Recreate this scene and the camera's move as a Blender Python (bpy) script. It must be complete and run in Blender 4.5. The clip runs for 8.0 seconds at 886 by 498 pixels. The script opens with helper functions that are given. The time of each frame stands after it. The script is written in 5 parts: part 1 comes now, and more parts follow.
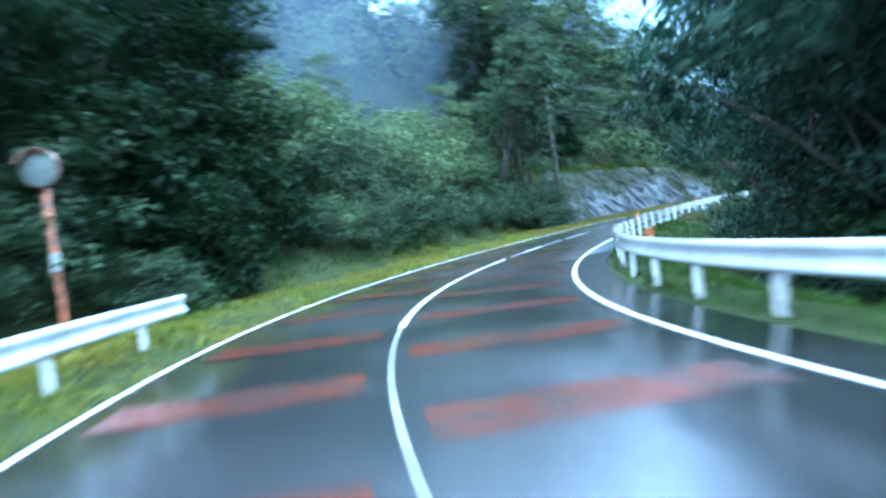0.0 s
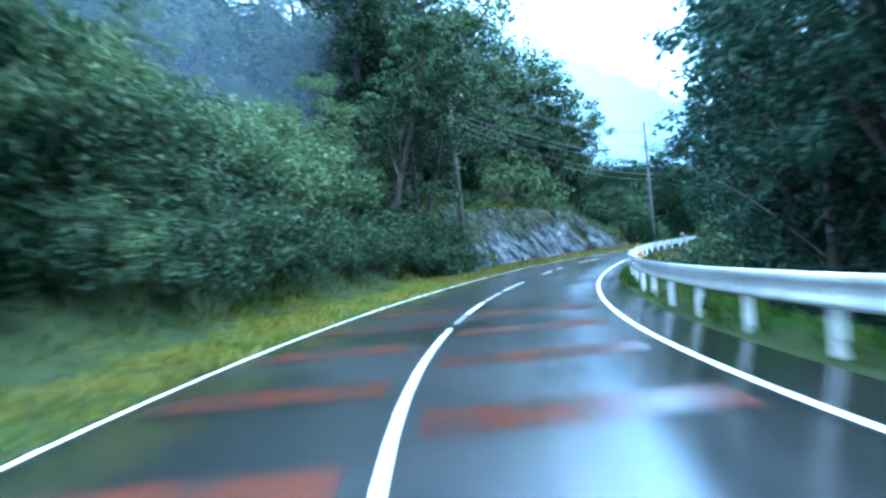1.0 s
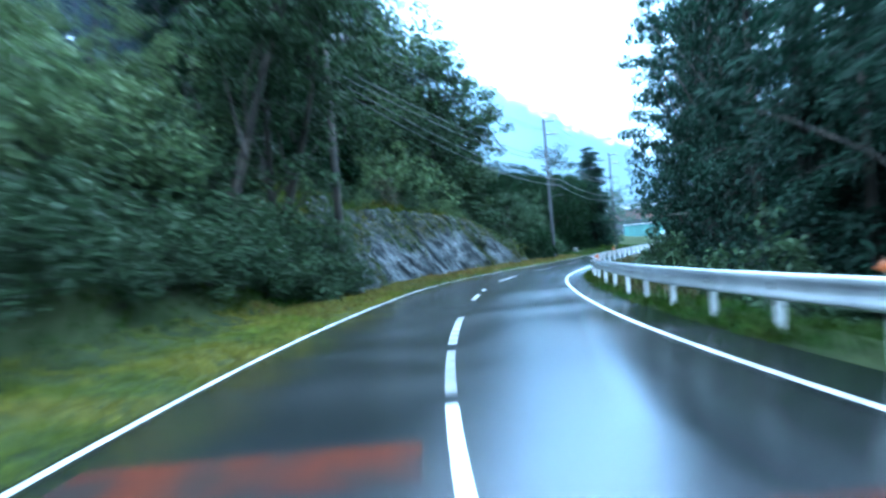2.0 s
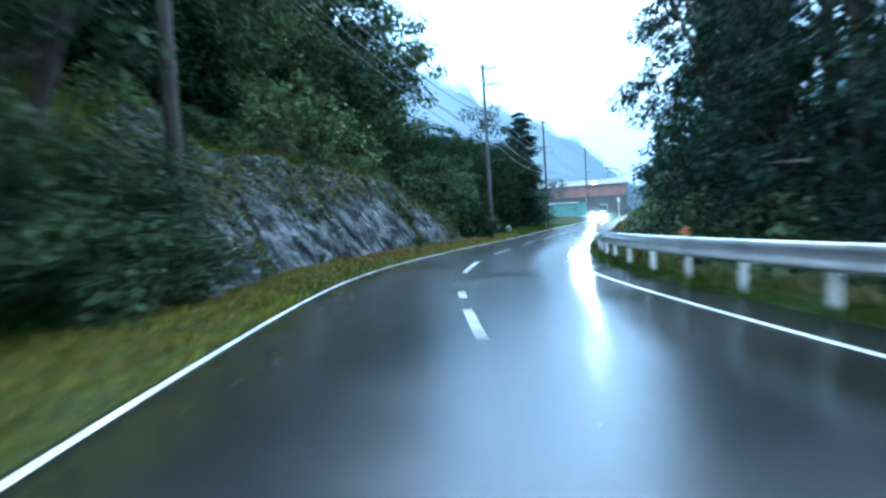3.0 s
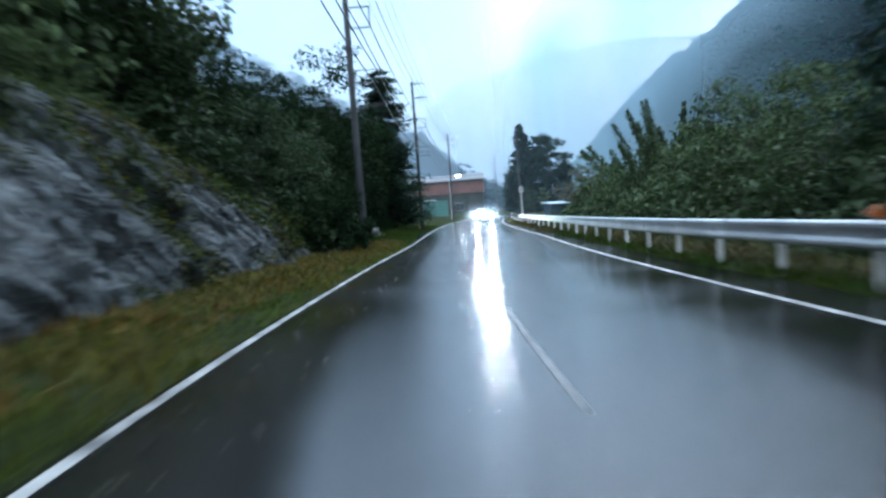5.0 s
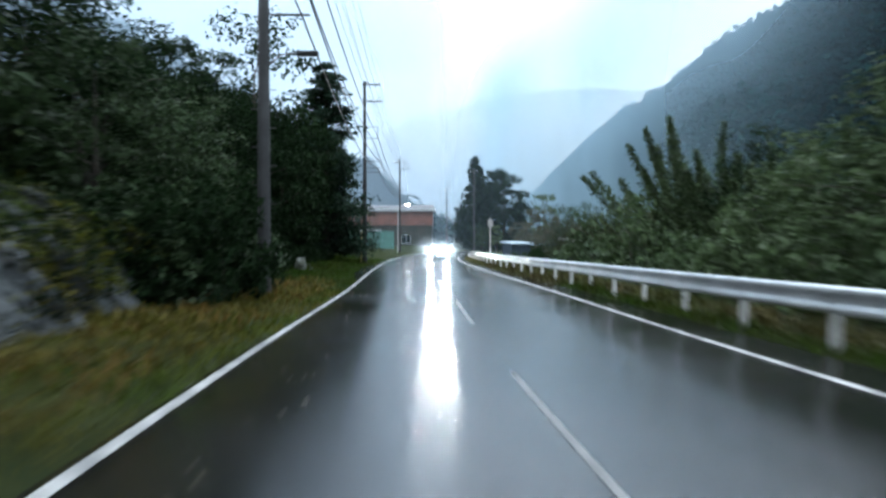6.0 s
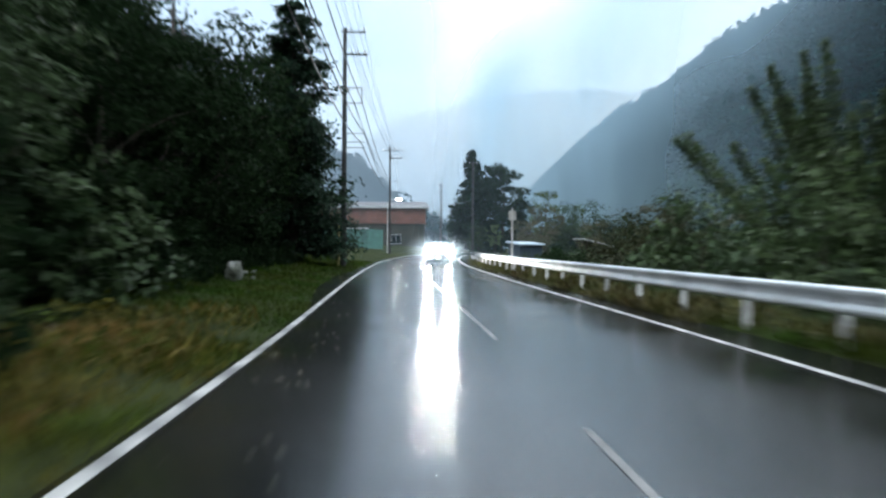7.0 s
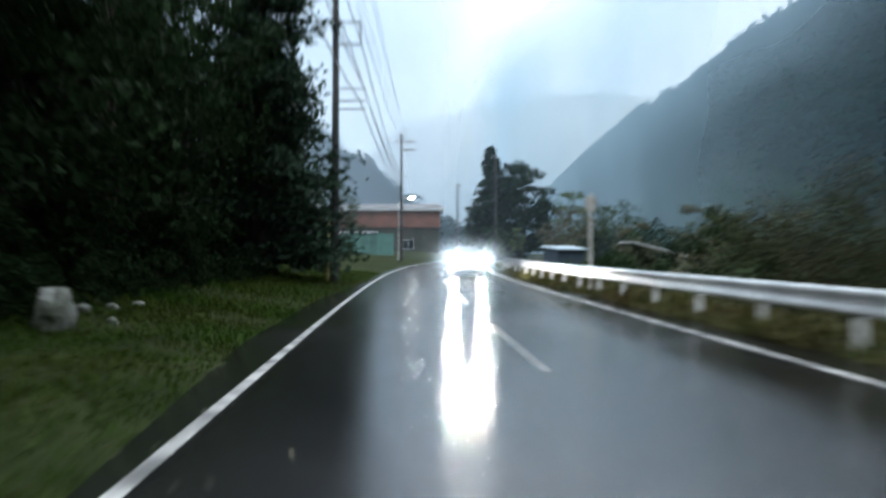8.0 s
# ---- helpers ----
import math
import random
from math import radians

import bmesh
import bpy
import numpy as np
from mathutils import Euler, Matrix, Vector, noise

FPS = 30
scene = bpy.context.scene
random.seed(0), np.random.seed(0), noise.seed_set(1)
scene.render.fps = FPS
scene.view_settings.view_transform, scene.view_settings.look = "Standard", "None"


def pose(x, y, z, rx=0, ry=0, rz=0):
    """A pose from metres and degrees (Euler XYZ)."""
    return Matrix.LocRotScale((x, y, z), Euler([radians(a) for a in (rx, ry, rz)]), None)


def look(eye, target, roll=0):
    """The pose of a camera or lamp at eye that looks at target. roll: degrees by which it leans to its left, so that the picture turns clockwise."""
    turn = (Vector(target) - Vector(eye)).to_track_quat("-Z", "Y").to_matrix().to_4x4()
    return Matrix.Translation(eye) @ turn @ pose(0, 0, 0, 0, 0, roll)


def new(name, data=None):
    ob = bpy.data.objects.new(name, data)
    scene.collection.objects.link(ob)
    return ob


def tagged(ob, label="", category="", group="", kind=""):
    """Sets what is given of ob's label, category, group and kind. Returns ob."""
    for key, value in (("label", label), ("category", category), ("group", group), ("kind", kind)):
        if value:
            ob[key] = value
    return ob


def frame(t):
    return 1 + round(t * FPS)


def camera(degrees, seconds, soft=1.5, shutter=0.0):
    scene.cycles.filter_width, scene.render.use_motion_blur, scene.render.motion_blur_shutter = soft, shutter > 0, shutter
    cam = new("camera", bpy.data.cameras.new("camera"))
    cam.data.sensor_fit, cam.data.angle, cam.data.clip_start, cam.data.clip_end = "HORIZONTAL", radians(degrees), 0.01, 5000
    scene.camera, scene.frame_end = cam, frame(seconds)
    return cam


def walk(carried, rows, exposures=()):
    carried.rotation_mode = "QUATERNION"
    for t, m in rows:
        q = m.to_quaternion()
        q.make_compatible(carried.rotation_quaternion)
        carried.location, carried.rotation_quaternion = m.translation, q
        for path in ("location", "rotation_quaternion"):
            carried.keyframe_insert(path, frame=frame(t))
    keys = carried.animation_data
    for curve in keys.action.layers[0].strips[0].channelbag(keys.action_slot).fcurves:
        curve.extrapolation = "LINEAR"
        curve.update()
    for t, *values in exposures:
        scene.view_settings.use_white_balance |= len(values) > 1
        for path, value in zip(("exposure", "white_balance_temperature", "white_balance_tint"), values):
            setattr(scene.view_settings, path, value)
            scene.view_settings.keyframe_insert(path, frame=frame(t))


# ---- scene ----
cam = camera(60.35, 8.0, soft=2.5, shutter=0.8)
walk(cam, [
    (0.0, pose(29.196, -1.256, 2.348, 87.227, 7.312, 42.720)),
    (0.1, pose(28.106, -0.483, 2.292, 87.212, 7.884, 41.498)),
    (0.2, pose(27.172, 0.391, 2.243, 87.629, 6.391, 40.308)),
    (0.3, pose(26.120, 1.200, 2.200, 87.962, 6.706, 39.683)),
    (0.5, pose(24.247, 3.105, 2.114, 88.485, 6.043, 35.933)),
    (0.6, pose(23.341, 4.067, 2.104, 88.201, 8.013, 35.700)),
    (0.9, pose(20.640, 7.061, 1.981, 89.239, 6.116, 32.904)),
    (1.0, pose(19.813, 8.102, 1.935, 89.772, 5.398, 32.172)),
    (1.2, pose(18.143, 10.187, 1.903, 89.808, 5.644, 30.679)),
    (1.5, pose(15.816, 13.430, 1.760, 89.885, 3.565, 24.352)),
    (1.7, pose(14.418, 15.739, 1.763, 90.471, 4.642, 23.825)),
    (2.8, pose(7.704, 29.308, 1.533, 87.944, 2.869, 15.064)),
    (3.0, pose(6.643, 31.971, 1.504, 87.990, 3.544, 14.565)),
    (3.3, pose(5.308, 36.041, 1.486, 88.359, 4.140, 12.905)),
    (3.5, pose(4.324, 38.758, 1.436, 87.571, 3.323, 10.856)),
    (3.6, pose(3.911, 40.106, 1.418, 87.997, 0.500, 9.254)),
    (4.0, pose(2.562, 45.388, 1.414, 88.878, 1.262, 8.621)),
    (4.3, pose(1.762, 49.059, 1.365, 88.608, 1.724, 6.932)),
    (4.5, pose(1.337, 51.453, 1.361, 87.661, 4.217, 5.382)),
    (4.7, pose(0.866, 53.830, 1.326, 87.425, 4.724, 3.979)),
    (5.8, pose(-0.526, 67.492, 1.320, 88.650, 1.517, -1.908)),
    (6.0, pose(-0.599, 69.974, 1.323, 89.766, 0.081, -2.049)),
    (6.2, pose(-0.585, 72.489, 1.331, 90.455, 0.662, -2.238)),
    (6.5, pose(-0.658, 76.403, 1.325, 90.337, 0.357, -3.231)),
    (6.6, pose(-0.719, 77.689, 1.326, 90.433, -0.835, -2.643)),
    (7.0, pose(-0.899, 82.973, 1.260, 89.833, -0.412, -2.849)),
    (7.3, pose(-0.965, 86.945, 1.252, 89.830, 0.098, -2.601)),
    (7.5, pose(-0.992, 89.536, 1.260, 90.312, -0.535, -2.961)),
    (7.6, pose(-0.867, 90.813, 1.301, 89.543, 0.476, -1.895)),
    (7.9, pose(-1.052, 94.586, 1.294, 90.639, -0.275, -2.394)),
    (8.0, pose(-1.204, 95.862, 1.254, 90.264, -0.130, -2.002)),
], exposures=[(0.0, 2.98, 4480, -2), (1.0, 2.72, 4330, -4), (1.7, 2.36, 4380, -4), (3.0, 1.64, 4750, -2), (4.5, 0.7, 5250, 3), (6.0, 0.60, 6150, 6), (8.0, 0.35, 6450, 7)])

# ---------------------------------------------------------------- light
SUN_UP, SUN_TURN = 48, 20
world = bpy.data.worlds.new("overcast_sky")
scene.world = world
world.use_nodes = True
wn, wl = world.node_tree.nodes, world.node_tree.links
wn.clear()
sky = wn.new("ShaderNodeTexSky")
sky.sky_type, sky.sun_disc = "NISHITA", False
sky.sun_elevation, sky.sun_rotation = radians(SUN_UP), radians(SUN_TURN)
bg_sky = wn.new("ShaderNodeBackground")
bg_sky.inputs["Strength"].default_value = 0.05
wl.new(sky.outputs[0], bg_sky.inputs["Color"])
# cloud deck: brighter overhead, slow grey streaks
wc = wn.new("ShaderNodeTexCoord")
wm = wn.new("ShaderNodeMapping")
wm.inputs["Scale"].default_value = (1.5, 1.5, 5)
wnoise = wn.new("ShaderNodeTexNoise")
wnoise.inputs["Scale"].default_value, wnoise.inputs["Detail"].default_value = 1.6, 4
wr = wn.new("ShaderNodeValToRGB")
wr.color_ramp.elements[0].position, wr.color_ramp.elements[0].color = 0.3, (0.68, 0.76, 0.84, 1)
wr.color_ramp.elements[1].position, wr.color_ramp.elements[1].color = 0.7, (0.90, 0.945, 0.985, 1)
bg_cloud = wn.new("ShaderNodeBackground")
bg_cloud.inputs["Strength"].default_value = 0.85
wl.new(wc.outputs["Generated"], wm.inputs[0])
wl.new(wm.outputs[0], wnoise.inputs["Vector"])
wl.new(wnoise.outputs[0], wr.inputs[0])
wl.new(wr.outputs[0], bg_cloud.inputs["Color"])
# an overcast sky is about three times as bright overhead as at the horizon
wsep = wn.new("ShaderNodeSeparateXYZ")
wup = wn.new("ShaderNodeMapRange")
wup.interpolation_type = "SMOOTHSTEP"
wup.inputs["From Min"].default_value, wup.inputs["From Max"].default_value = 0.15, 0.9
wup.inputs["To Min"].default_value, wup.inputs["To Max"].default_value = 0.80, 2.2
wl.new(wc.outputs["Generated"], wsep.inputs[0])
wl.new(wsep.outputs["Z"], wup.inputs[0])
wl.new(wup.outputs[0], bg_cloud.inputs["Strength"])
wadd = wn.new("ShaderNodeAddShader")
wout = wn.new("ShaderNodeOutputWorld")
wl.new(bg_sky.outputs[0], wadd.inputs[0])
wl.new(bg_cloud.outputs[0], wadd.inputs[1])
wl.new(wadd.outputs[0], wout.inputs[0])
sun = new("sun", bpy.data.lights.new("sun", "SUN"))
sun.data.energy, sun.data.angle, sun.data.color = 0.8, radians(60), (1.0, 0.97, 0.93)
sun.matrix_world = pose(0, 0, 60, 90 - SUN_UP, 0, -SUN_TURN)


# ---------------------------------------------------------------- materials
def mat(name, colour, rough=0.8, metal=0.0, spots=None, scale=3.0, fine=40.0, bump=0.3, leaf=False, spec=0.5, vary=0.25,
        wet=None, coat=0.0, dist=0.02, emit=0.0):
    """A procedural surface: two colours mixed at two scales, relief, random tone per piece."""
    m = bpy.data.materials.new(name)
    m.use_nodes = True
    n, l = m.node_tree.nodes, m.node_tree.links
    b = n["Principled BSDF"]
    tc = n.new("ShaderNodeTexCoord")
    big = n.new("ShaderNodeTexNoise")
    big.inputs["Scale"].default_value, big.inputs["Detail"].default_value = scale, 6
    small = n.new("ShaderNodeTexNoise")
    small.inputs["Scale"].default_value, small.inputs["Detail"].default_value = fine, 3
    l.new(tc.outputs["Object"], big.inputs["Vector"])
    l.new(tc.outputs["Object"], small.inputs["Vector"])
    mix = n.new("ShaderNodeMix")
    mix.data_type = "RGBA"
    ramp = n.new("ShaderNodeMapRange")
    ramp.inputs["From Min"].default_value, ramp.inputs["From Max"].default_value = 0.38, 0.62
    l.new(big.outputs[0], ramp.inputs[0])
    l.new(ramp.outputs[0], mix.inputs["Factor"])
    mix.inputs["A"].default_value = (*colour, 1)
    mix.inputs["B"].default_value = (*(spots or [c * 0.6 for c in colour]), 1)
    hsv = n.new("ShaderNodeHueSaturation")
    l.new(mix.outputs["Result"], hsv.inputs["Color"])
    rnd = n.new("ShaderNodeNewGeometry" if leaf else "ShaderNodeObjectInfo")
    tone = n.new("ShaderNodeMapRange")
    tone.inputs["To Min"].default_value, tone.inputs["To Max"].default_value = 1 - vary, 1 + vary
    l.new(rnd.outputs["Random Per Island" if leaf else "Random"], tone.inputs[0])
    grain = n.new("ShaderNodeMapRange")
    grain.inputs["To Min"].default_value, grain.inputs["To Max"].default_value = 0.8, 1.2
    l.new(small.outputs[0], grain.inputs[0])
    mul = n.new("ShaderNodeMath")
    mul.operation = "MULTIPLY"
    l.new(tone.outputs[0], mul.inputs[0])
    l.new(grain.outputs[0], mul.inputs[1])
    l.new(mul.outputs[0], hsv.inputs["Value"])
    l.new(hsv.outputs[0], b.inputs["Base Color"])
    b.inputs["Metallic"].default_value = metal
    b.inputs["Specular IOR Level"].default_value = spec
    b.inputs["Coat Weight"].default_value = coat
    if wet:
        rr = n.new("ShaderNodeMapRange")
        rr.inputs["From Min"].default_value, rr.inputs["From Max"].default_value = 0.35, 0.65
        rr.inputs["To Min"].default_value, rr.inputs["To Max"].default_value = wet
        l.new(big.outputs[0], rr.inputs[0])
        l.new(rr.outputs[0], b.inputs["Roughness"])
    else:
        b.inputs["Roughness"].default_value = rough
    if bump:
        bp = n.new("ShaderNodeBump")
        bp.inputs["Strength"].default_value, bp.inputs["Distance"].default_value = bump, dist
        l.new(small.outputs[0], bp.inputs["Height"])
        l.new(bp.outputs[0], b.inputs["Normal"])
    if emit:
        b.inputs["Emission Color"].default_value = (*colour, 1)
        b.inputs["Emission Strength"].default_value = emit
    if leaf:
        tr = n.new("ShaderNodeBsdfTranslucent")
        l.new(hsv.outputs[0], tr.inputs["Color"])
        ms = n.new("ShaderNodeMixShader")
        ms.inputs[0].default_value = 0.3
        l.new(b.outputs[0], ms.inputs[1])
        l.new(tr.outputs[0], ms.inputs[2])
        l.new(ms.outputs[0], n["Material Output"].inputs["Surface"])
    return m


ASPHALT = mat("wet_asphalt", (0.019, 0.0205, 0.0225), spots=(0.031, 0.032, 0.034), scale=0.35, fine=90, bump=0.3, dist=0.006, wet=(0.085, 0.205), spec=0.5)
REDBAND = mat("red_antiskid_coating", (0.078, 0.022, 0.013), spots=(0.026, 0.020, 0.018), scale=1.9, fine=80, bump=0.25, dist=0.004, wet=(0.11, 0.24), spec=0.14, vary=0.15)
PAINT = mat("white_road_paint", (0.62, 0.63, 0.63), spots=(0.36, 0.36, 0.36), scale=1.7, fine=60, bump=0.15, dist=0.004, rough=0.35)
FADED = mat("faded_road_paint", (0.46, 0.46, 0.45), spots=(0.10, 0.10, 0.10), scale=2.1, fine=45, bump=0.2, dist=0.004, rough=0.4)
WORN = mat("worn_road_paint", (0.18, 0.178, 0.175), spots=(0.06, 0.06, 0.06), scale=2.5, fine=50, bump=0.2, dist=0.004, rough=0.4)
EARTH = mat("earth_and_litter", (0.028, 0.036, 0.014), spots=(0.014, 0.02, 0.007), scale=0.6, fine=14, bump=0.6, dist=0.06, rough=0.95, spec=0.05)
# darker copy of the wet grass, shade put into its colour
GRASS_DARK = mat("shade_tinted_wet_grass", (0.024, 0.054, 0.006), spots=(0.034, 0.047, 0.007), scale=0.5, leaf=True, spec=0.06, vary=0.5, rough=0.6, bump=0)
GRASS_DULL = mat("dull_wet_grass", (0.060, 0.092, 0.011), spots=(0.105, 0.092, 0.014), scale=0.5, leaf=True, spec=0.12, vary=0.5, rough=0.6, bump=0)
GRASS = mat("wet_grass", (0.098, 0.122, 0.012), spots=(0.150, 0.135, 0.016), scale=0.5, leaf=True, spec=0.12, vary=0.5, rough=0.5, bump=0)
STRAW = mat("withered_grass", (0.130, 0.080, 0.020), spots=(0.088, 0.084, 0.018), scale=0.5, leaf=True, spec=0.12, vary=0.5, rough=0.6, bump=0)
STRAW_DULL = mat("dull_withered_grass", (0.070, 0.056, 0.022), spots=(0.050, 0.058, 0.016), scale=0.5, leaf=True, spec=0.12, vary=0.5, rough=0.6, bump=0)
ROCK = mat("jagged_rock", (0.095, 0.109, 0.119), spots=(0.057, 0.068, 0.072), scale=1.6, fine=9, bump=0.75, dist=0.08, rough=0.55)


def add_seams(m):
    """Dark slanting cracks through a rock, wide apart along the dip and close across it."""
    n, l = m.node_tree.nodes, m.node_tree.links
    b = n["Principled BSDF"]
    tc, sp, co = n.new("ShaderNodeTexCoord"), n.new("ShaderNodeSeparateXYZ"), n.new("ShaderNodeCombineXYZ")
    l.new(tc.outputs["Object"], sp.inputs[0])
    for out, ky, kz in ((0, 4.3, 3.4), (1, 0.34, -0.43)):
        a, c = n.new("ShaderNodeMath"), n.new("ShaderNodeMath")
        a.operation, c.operation = "MULTIPLY", "MULTIPLY_ADD"
        a.inputs[1].default_value, c.inputs[1].default_value = ky, kz
        l.new(sp.outputs["Y"], a.inputs[0])
        l.new(sp.outputs["Z"], c.inputs[0])
        l.new(a.outputs[0], c.inputs[2])
        l.new(c.outputs[0], co.inputs[out])
    no, mr, mx, bp = n.new("ShaderNodeTexNoise"), n.new("ShaderNodeMapRange"), n.new("ShaderNodeMix"), n.new("ShaderNodeBump")
    no.inputs["Scale"].default_value, no.inputs["Detail"].default_value = 1.0, 5
    mr.inputs["From Min"].default_value, mr.inputs["From Max"].default_value = 0.40, 0.56
    mr.inputs["To Min"].default_value, mr.inputs["To Max"].default_value = 0.4, 1.2
    l.new(co.outputs[0], no.inputs["Vector"])
    l.new(no.outputs[0], mr.inputs[0])
    mx.data_type, mx.blend_type = "RGBA", "MULTIPLY"
    mx.inputs["Factor"].default_value = 1.0
    l.new(b.inputs["Base Color"].links[0].from_socket, mx.inputs["A"])
    l.new(mr.outputs[0], mx.inputs["B"])
    l.new(mx.outputs["Result"], b.inputs["Base Color"])
    bp.inputs["Strength"].default_value, bp.inputs["Distance"].default_value = 0.8, 0.12
    l.new(mr.outputs[0], bp.inputs["Height"])
    l.new(b.inputs["Normal"].links[0].from_socket, bp.inputs["Normal"])
    l.new(bp.outputs[0], b.inputs["Normal"])


add_seams(ROCK)
LEAF = mat("broad_leaf", (0.045, 0.072, 0.031), spots=(0.026, 0.046, 0.020), scale=0.5, leaf=True, vary=0.5, rough=0.55, bump=0, spec=0.15)
LEAF_MID = mat("mid_green_leaf", (0.056, 0.086, 0.034), spots=(0.034, 0.056, 0.023), scale=0.5, leaf=True, vary=0.5, rough=0.55, bump=0, spec=0.15)
LEAFY = mat("light_leaf", (0.110, 0.150, 0.062), spots=(0.066, 0.100, 0.040), scale=0.5, leaf=True, vary=0.5, rough=0.6, bump=0, spec=0.15)
# leaf colour taken near black, with the shade of a dense grove put in
LEAF_DARK = mat("shade_dark_leaf", (0.014, 0.028, 0.011), spots=(0.008, 0.017, 0.007), scale=0.5, leaf=True, vary=0.5, rough=0.7, bump=0, spec=0.05)
NEEDLE = mat("conifer_spray", (0.019, 0.040, 0.024), spots=(0.012, 0.026, 0.016), scale=0.6, leaf=True, vary=0.5, rough=0.65, bump=0, spec=0.12)
RUSSET = mat("russet_leaf", (0.070, 0.060, 0.025), spots=(0.038, 0.050, 0.020), scale=0.6, leaf=True, vary=0.5, rough=0.45, bump=0)
FOREST_FLOOR = mat("mossy_forest_floor", (0.012, 0.028, 0.016), spots=(0.007, 0.019, 0.011), scale=0.05, rough=0.95, bump=0.2, spec=0.0)
# teal rather than leaf green: the blue of haze put into both colours
FAR_LEAF = mat("haze_tinted_forest", (0.009, 0.036, 0.032), spots=(0.005, 0.022, 0.022), scale=0.02, leaf=True, vary=0.3, rough=0.9, bump=0, spec=0.0)
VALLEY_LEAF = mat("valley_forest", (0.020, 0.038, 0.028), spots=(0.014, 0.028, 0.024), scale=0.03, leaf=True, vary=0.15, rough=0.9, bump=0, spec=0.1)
BARK = mat("wet_bark", (0.05, 0.04, 0.03), spots=(0.02, 0.018, 0.015), scale=2, fine=25, bump=0.8, dist=0.03)
STEEL = mat("white_painted_rail", (0.60, 0.63, 0.65), spots=(0.42, 0.45, 0.47), scale=1.2, fine=30, bump=0.05, rough=0.3, metal=0.35, coat=0.95)
POST = mat("galvanised_post", (0.52, 0.53, 0.53), spots=(0.38, 0.38, 0.37), scale=3, fine=30, bump=0.1, rough=0.4)
CONCRETE = mat("weathered_grey_paint", (0.36, 0.36, 0.34), spots=(0.22, 0.21, 0.19), scale=1.5, fine=25, bump=0.4, rough=0.6)
POLE = mat("concrete_pole", (0.042, 0.044, 0.047), spots=(0.026, 0.027, 0.029), scale=1.5, fine=20, bump=0.2, rough=0.7, spec=0.2)
DARKMETAL = mat("dark_metal", (0.05, 0.05, 0.055), rough=0.45, scale=4, bump=0.1)
RUSTORANGE = mat("faded_orange_paint", (0.42, 0.13, 0.05), spots=(0.16, 0.07, 0.04), scale=5, fine=30, bump=0.3, rough=0.5)
MIRROR = mat("convex_mirror_face", (0.70, 0.75, 0.78), rough=0.3, metal=0.75, bump=0, vary=0.02)
WIRE = mat("black_cable", (0.015, 0.015, 0.017), rough=0.5, bump=0)
REDWALL = mat("reddish_brown_metal_siding", (0.21, 0.085, 0.06), spots=(0.15, 0.068, 0.05), scale=0.5, fine=8, bump=0.1, rough=0.5)
ROOF = mat("pale_sheet_roof", (0.55, 0.56, 0.58), spots=(0.4, 0.42, 0.44), scale=0.8, fine=10, bump=0.1, rough=0.4)
BLUEROOF = mat("pale_blue_roof", (0.42, 0.52, 0.60), spots=(0.35, 0.45, 0.52), scale=1, fine=10, bump=0.1, rough=0.35)
BLUEWALL = mat("dark_blue_siding", (0.05, 0.075, 0.11), spots=(0.04, 0.06, 0.08), scale=2, fine=12, bump=0.1, rough=0.5)
GREENNET = mat("green_sheeting", (0.05, 0.15, 0.125), spots=(0.04, 0.11, 0.095), scale=1, fine=15, bump=0.3, rough=0.6)
STONE = mat("pale_stone", (0.20, 0.21, 0.20), spots=(0.07, 0.08, 0.06), scale=2, fine=18, bump=0.6, rough=0.7)
CARPAINT = mat("silver_car_paint", (0.17, 0.18, 0.20), spots=(0.14, 0.15, 0.17), scale=2, bump=0, rough=0.25, metal=0.6, coat=1.0, vary=0.05)
RUBBER = mat("black_rubber", (0.015, 0.015, 0.015), rough=0.8, bump=0.1)
GLASS = mat("dark_window_glass", (0.02, 0.025, 0.03), rough=0.05, bump=0, spec=0.8, vary=0.05)
BLACK = mat("black_plastic", (0.02, 0.02, 0.02), rough=0.5, bump=0.05)
HEADLIGHT = mat("lit_headlight", (1.0, 0.97, 0.92), emit=5200.0, bump=0, vary=0.01)
LAMPGLOW = mat("lit_street_lamp", (1.0, 0.97, 0.9), emit=70.0, bump=0, vary=0.01)
HOOD = mat("sun_bleached_paint", (0.50, 0.33, 0.28), spots=(0.36, 0.24, 0.2), scale=5, fine=30, bump=0.2, rough=0.5)
REFLECTOR = mat("orange_reflector", (0.55, 0.16, 0.04), rough=0.3, bump=0.1, scale=20)


# ---------------------------------------------------------------- the road's line
KNOT_STEP = 10.0
BEND = [0.01814, 0.01814, 0.01813, 0.02644, 0.0157, 0.00856, 0.00755, 0.0039, 0.01533, 0.00727, 0.00135, 0.00266,
        -0.00302, 0.00042, 0.00097, 0.00122, 0.002, 0.003, 0.003, 0.003, 0.003, 0.003, 0.003]
GRADE = [-0.01907, -0.02619, -0.01287, -0.00456, -0.00418, 0.00083, 0.00144, 0.00552, 0.00297, 0.00169, 0.00117]
S0, S1 = -60.0, 260.0
SS = np.arange(S0, S1 + 1, 1.0)
_k = np.interp(SS, -20 + KNOT_STEP * np.arange(len(BEND)), BEND)
_k[SS < -20] = 0.012
_th = np.cumsum(_k)
_i = int(100 - S0)
_th += -0.00698 - _th[_i]
_x, _y = np.cumsum(np.sin(_th)), np.cumsum(np.cos(_th))
_x += 0.3597 - _x[_i]
_y += 92.373 - _y[_i]
_g = np.interp(SS, -20 + 25.0 * np.arange(len(GRADE)), GRADE)
_z = np.cumsum(_g)
_z += -0.0029 - _z[_i]


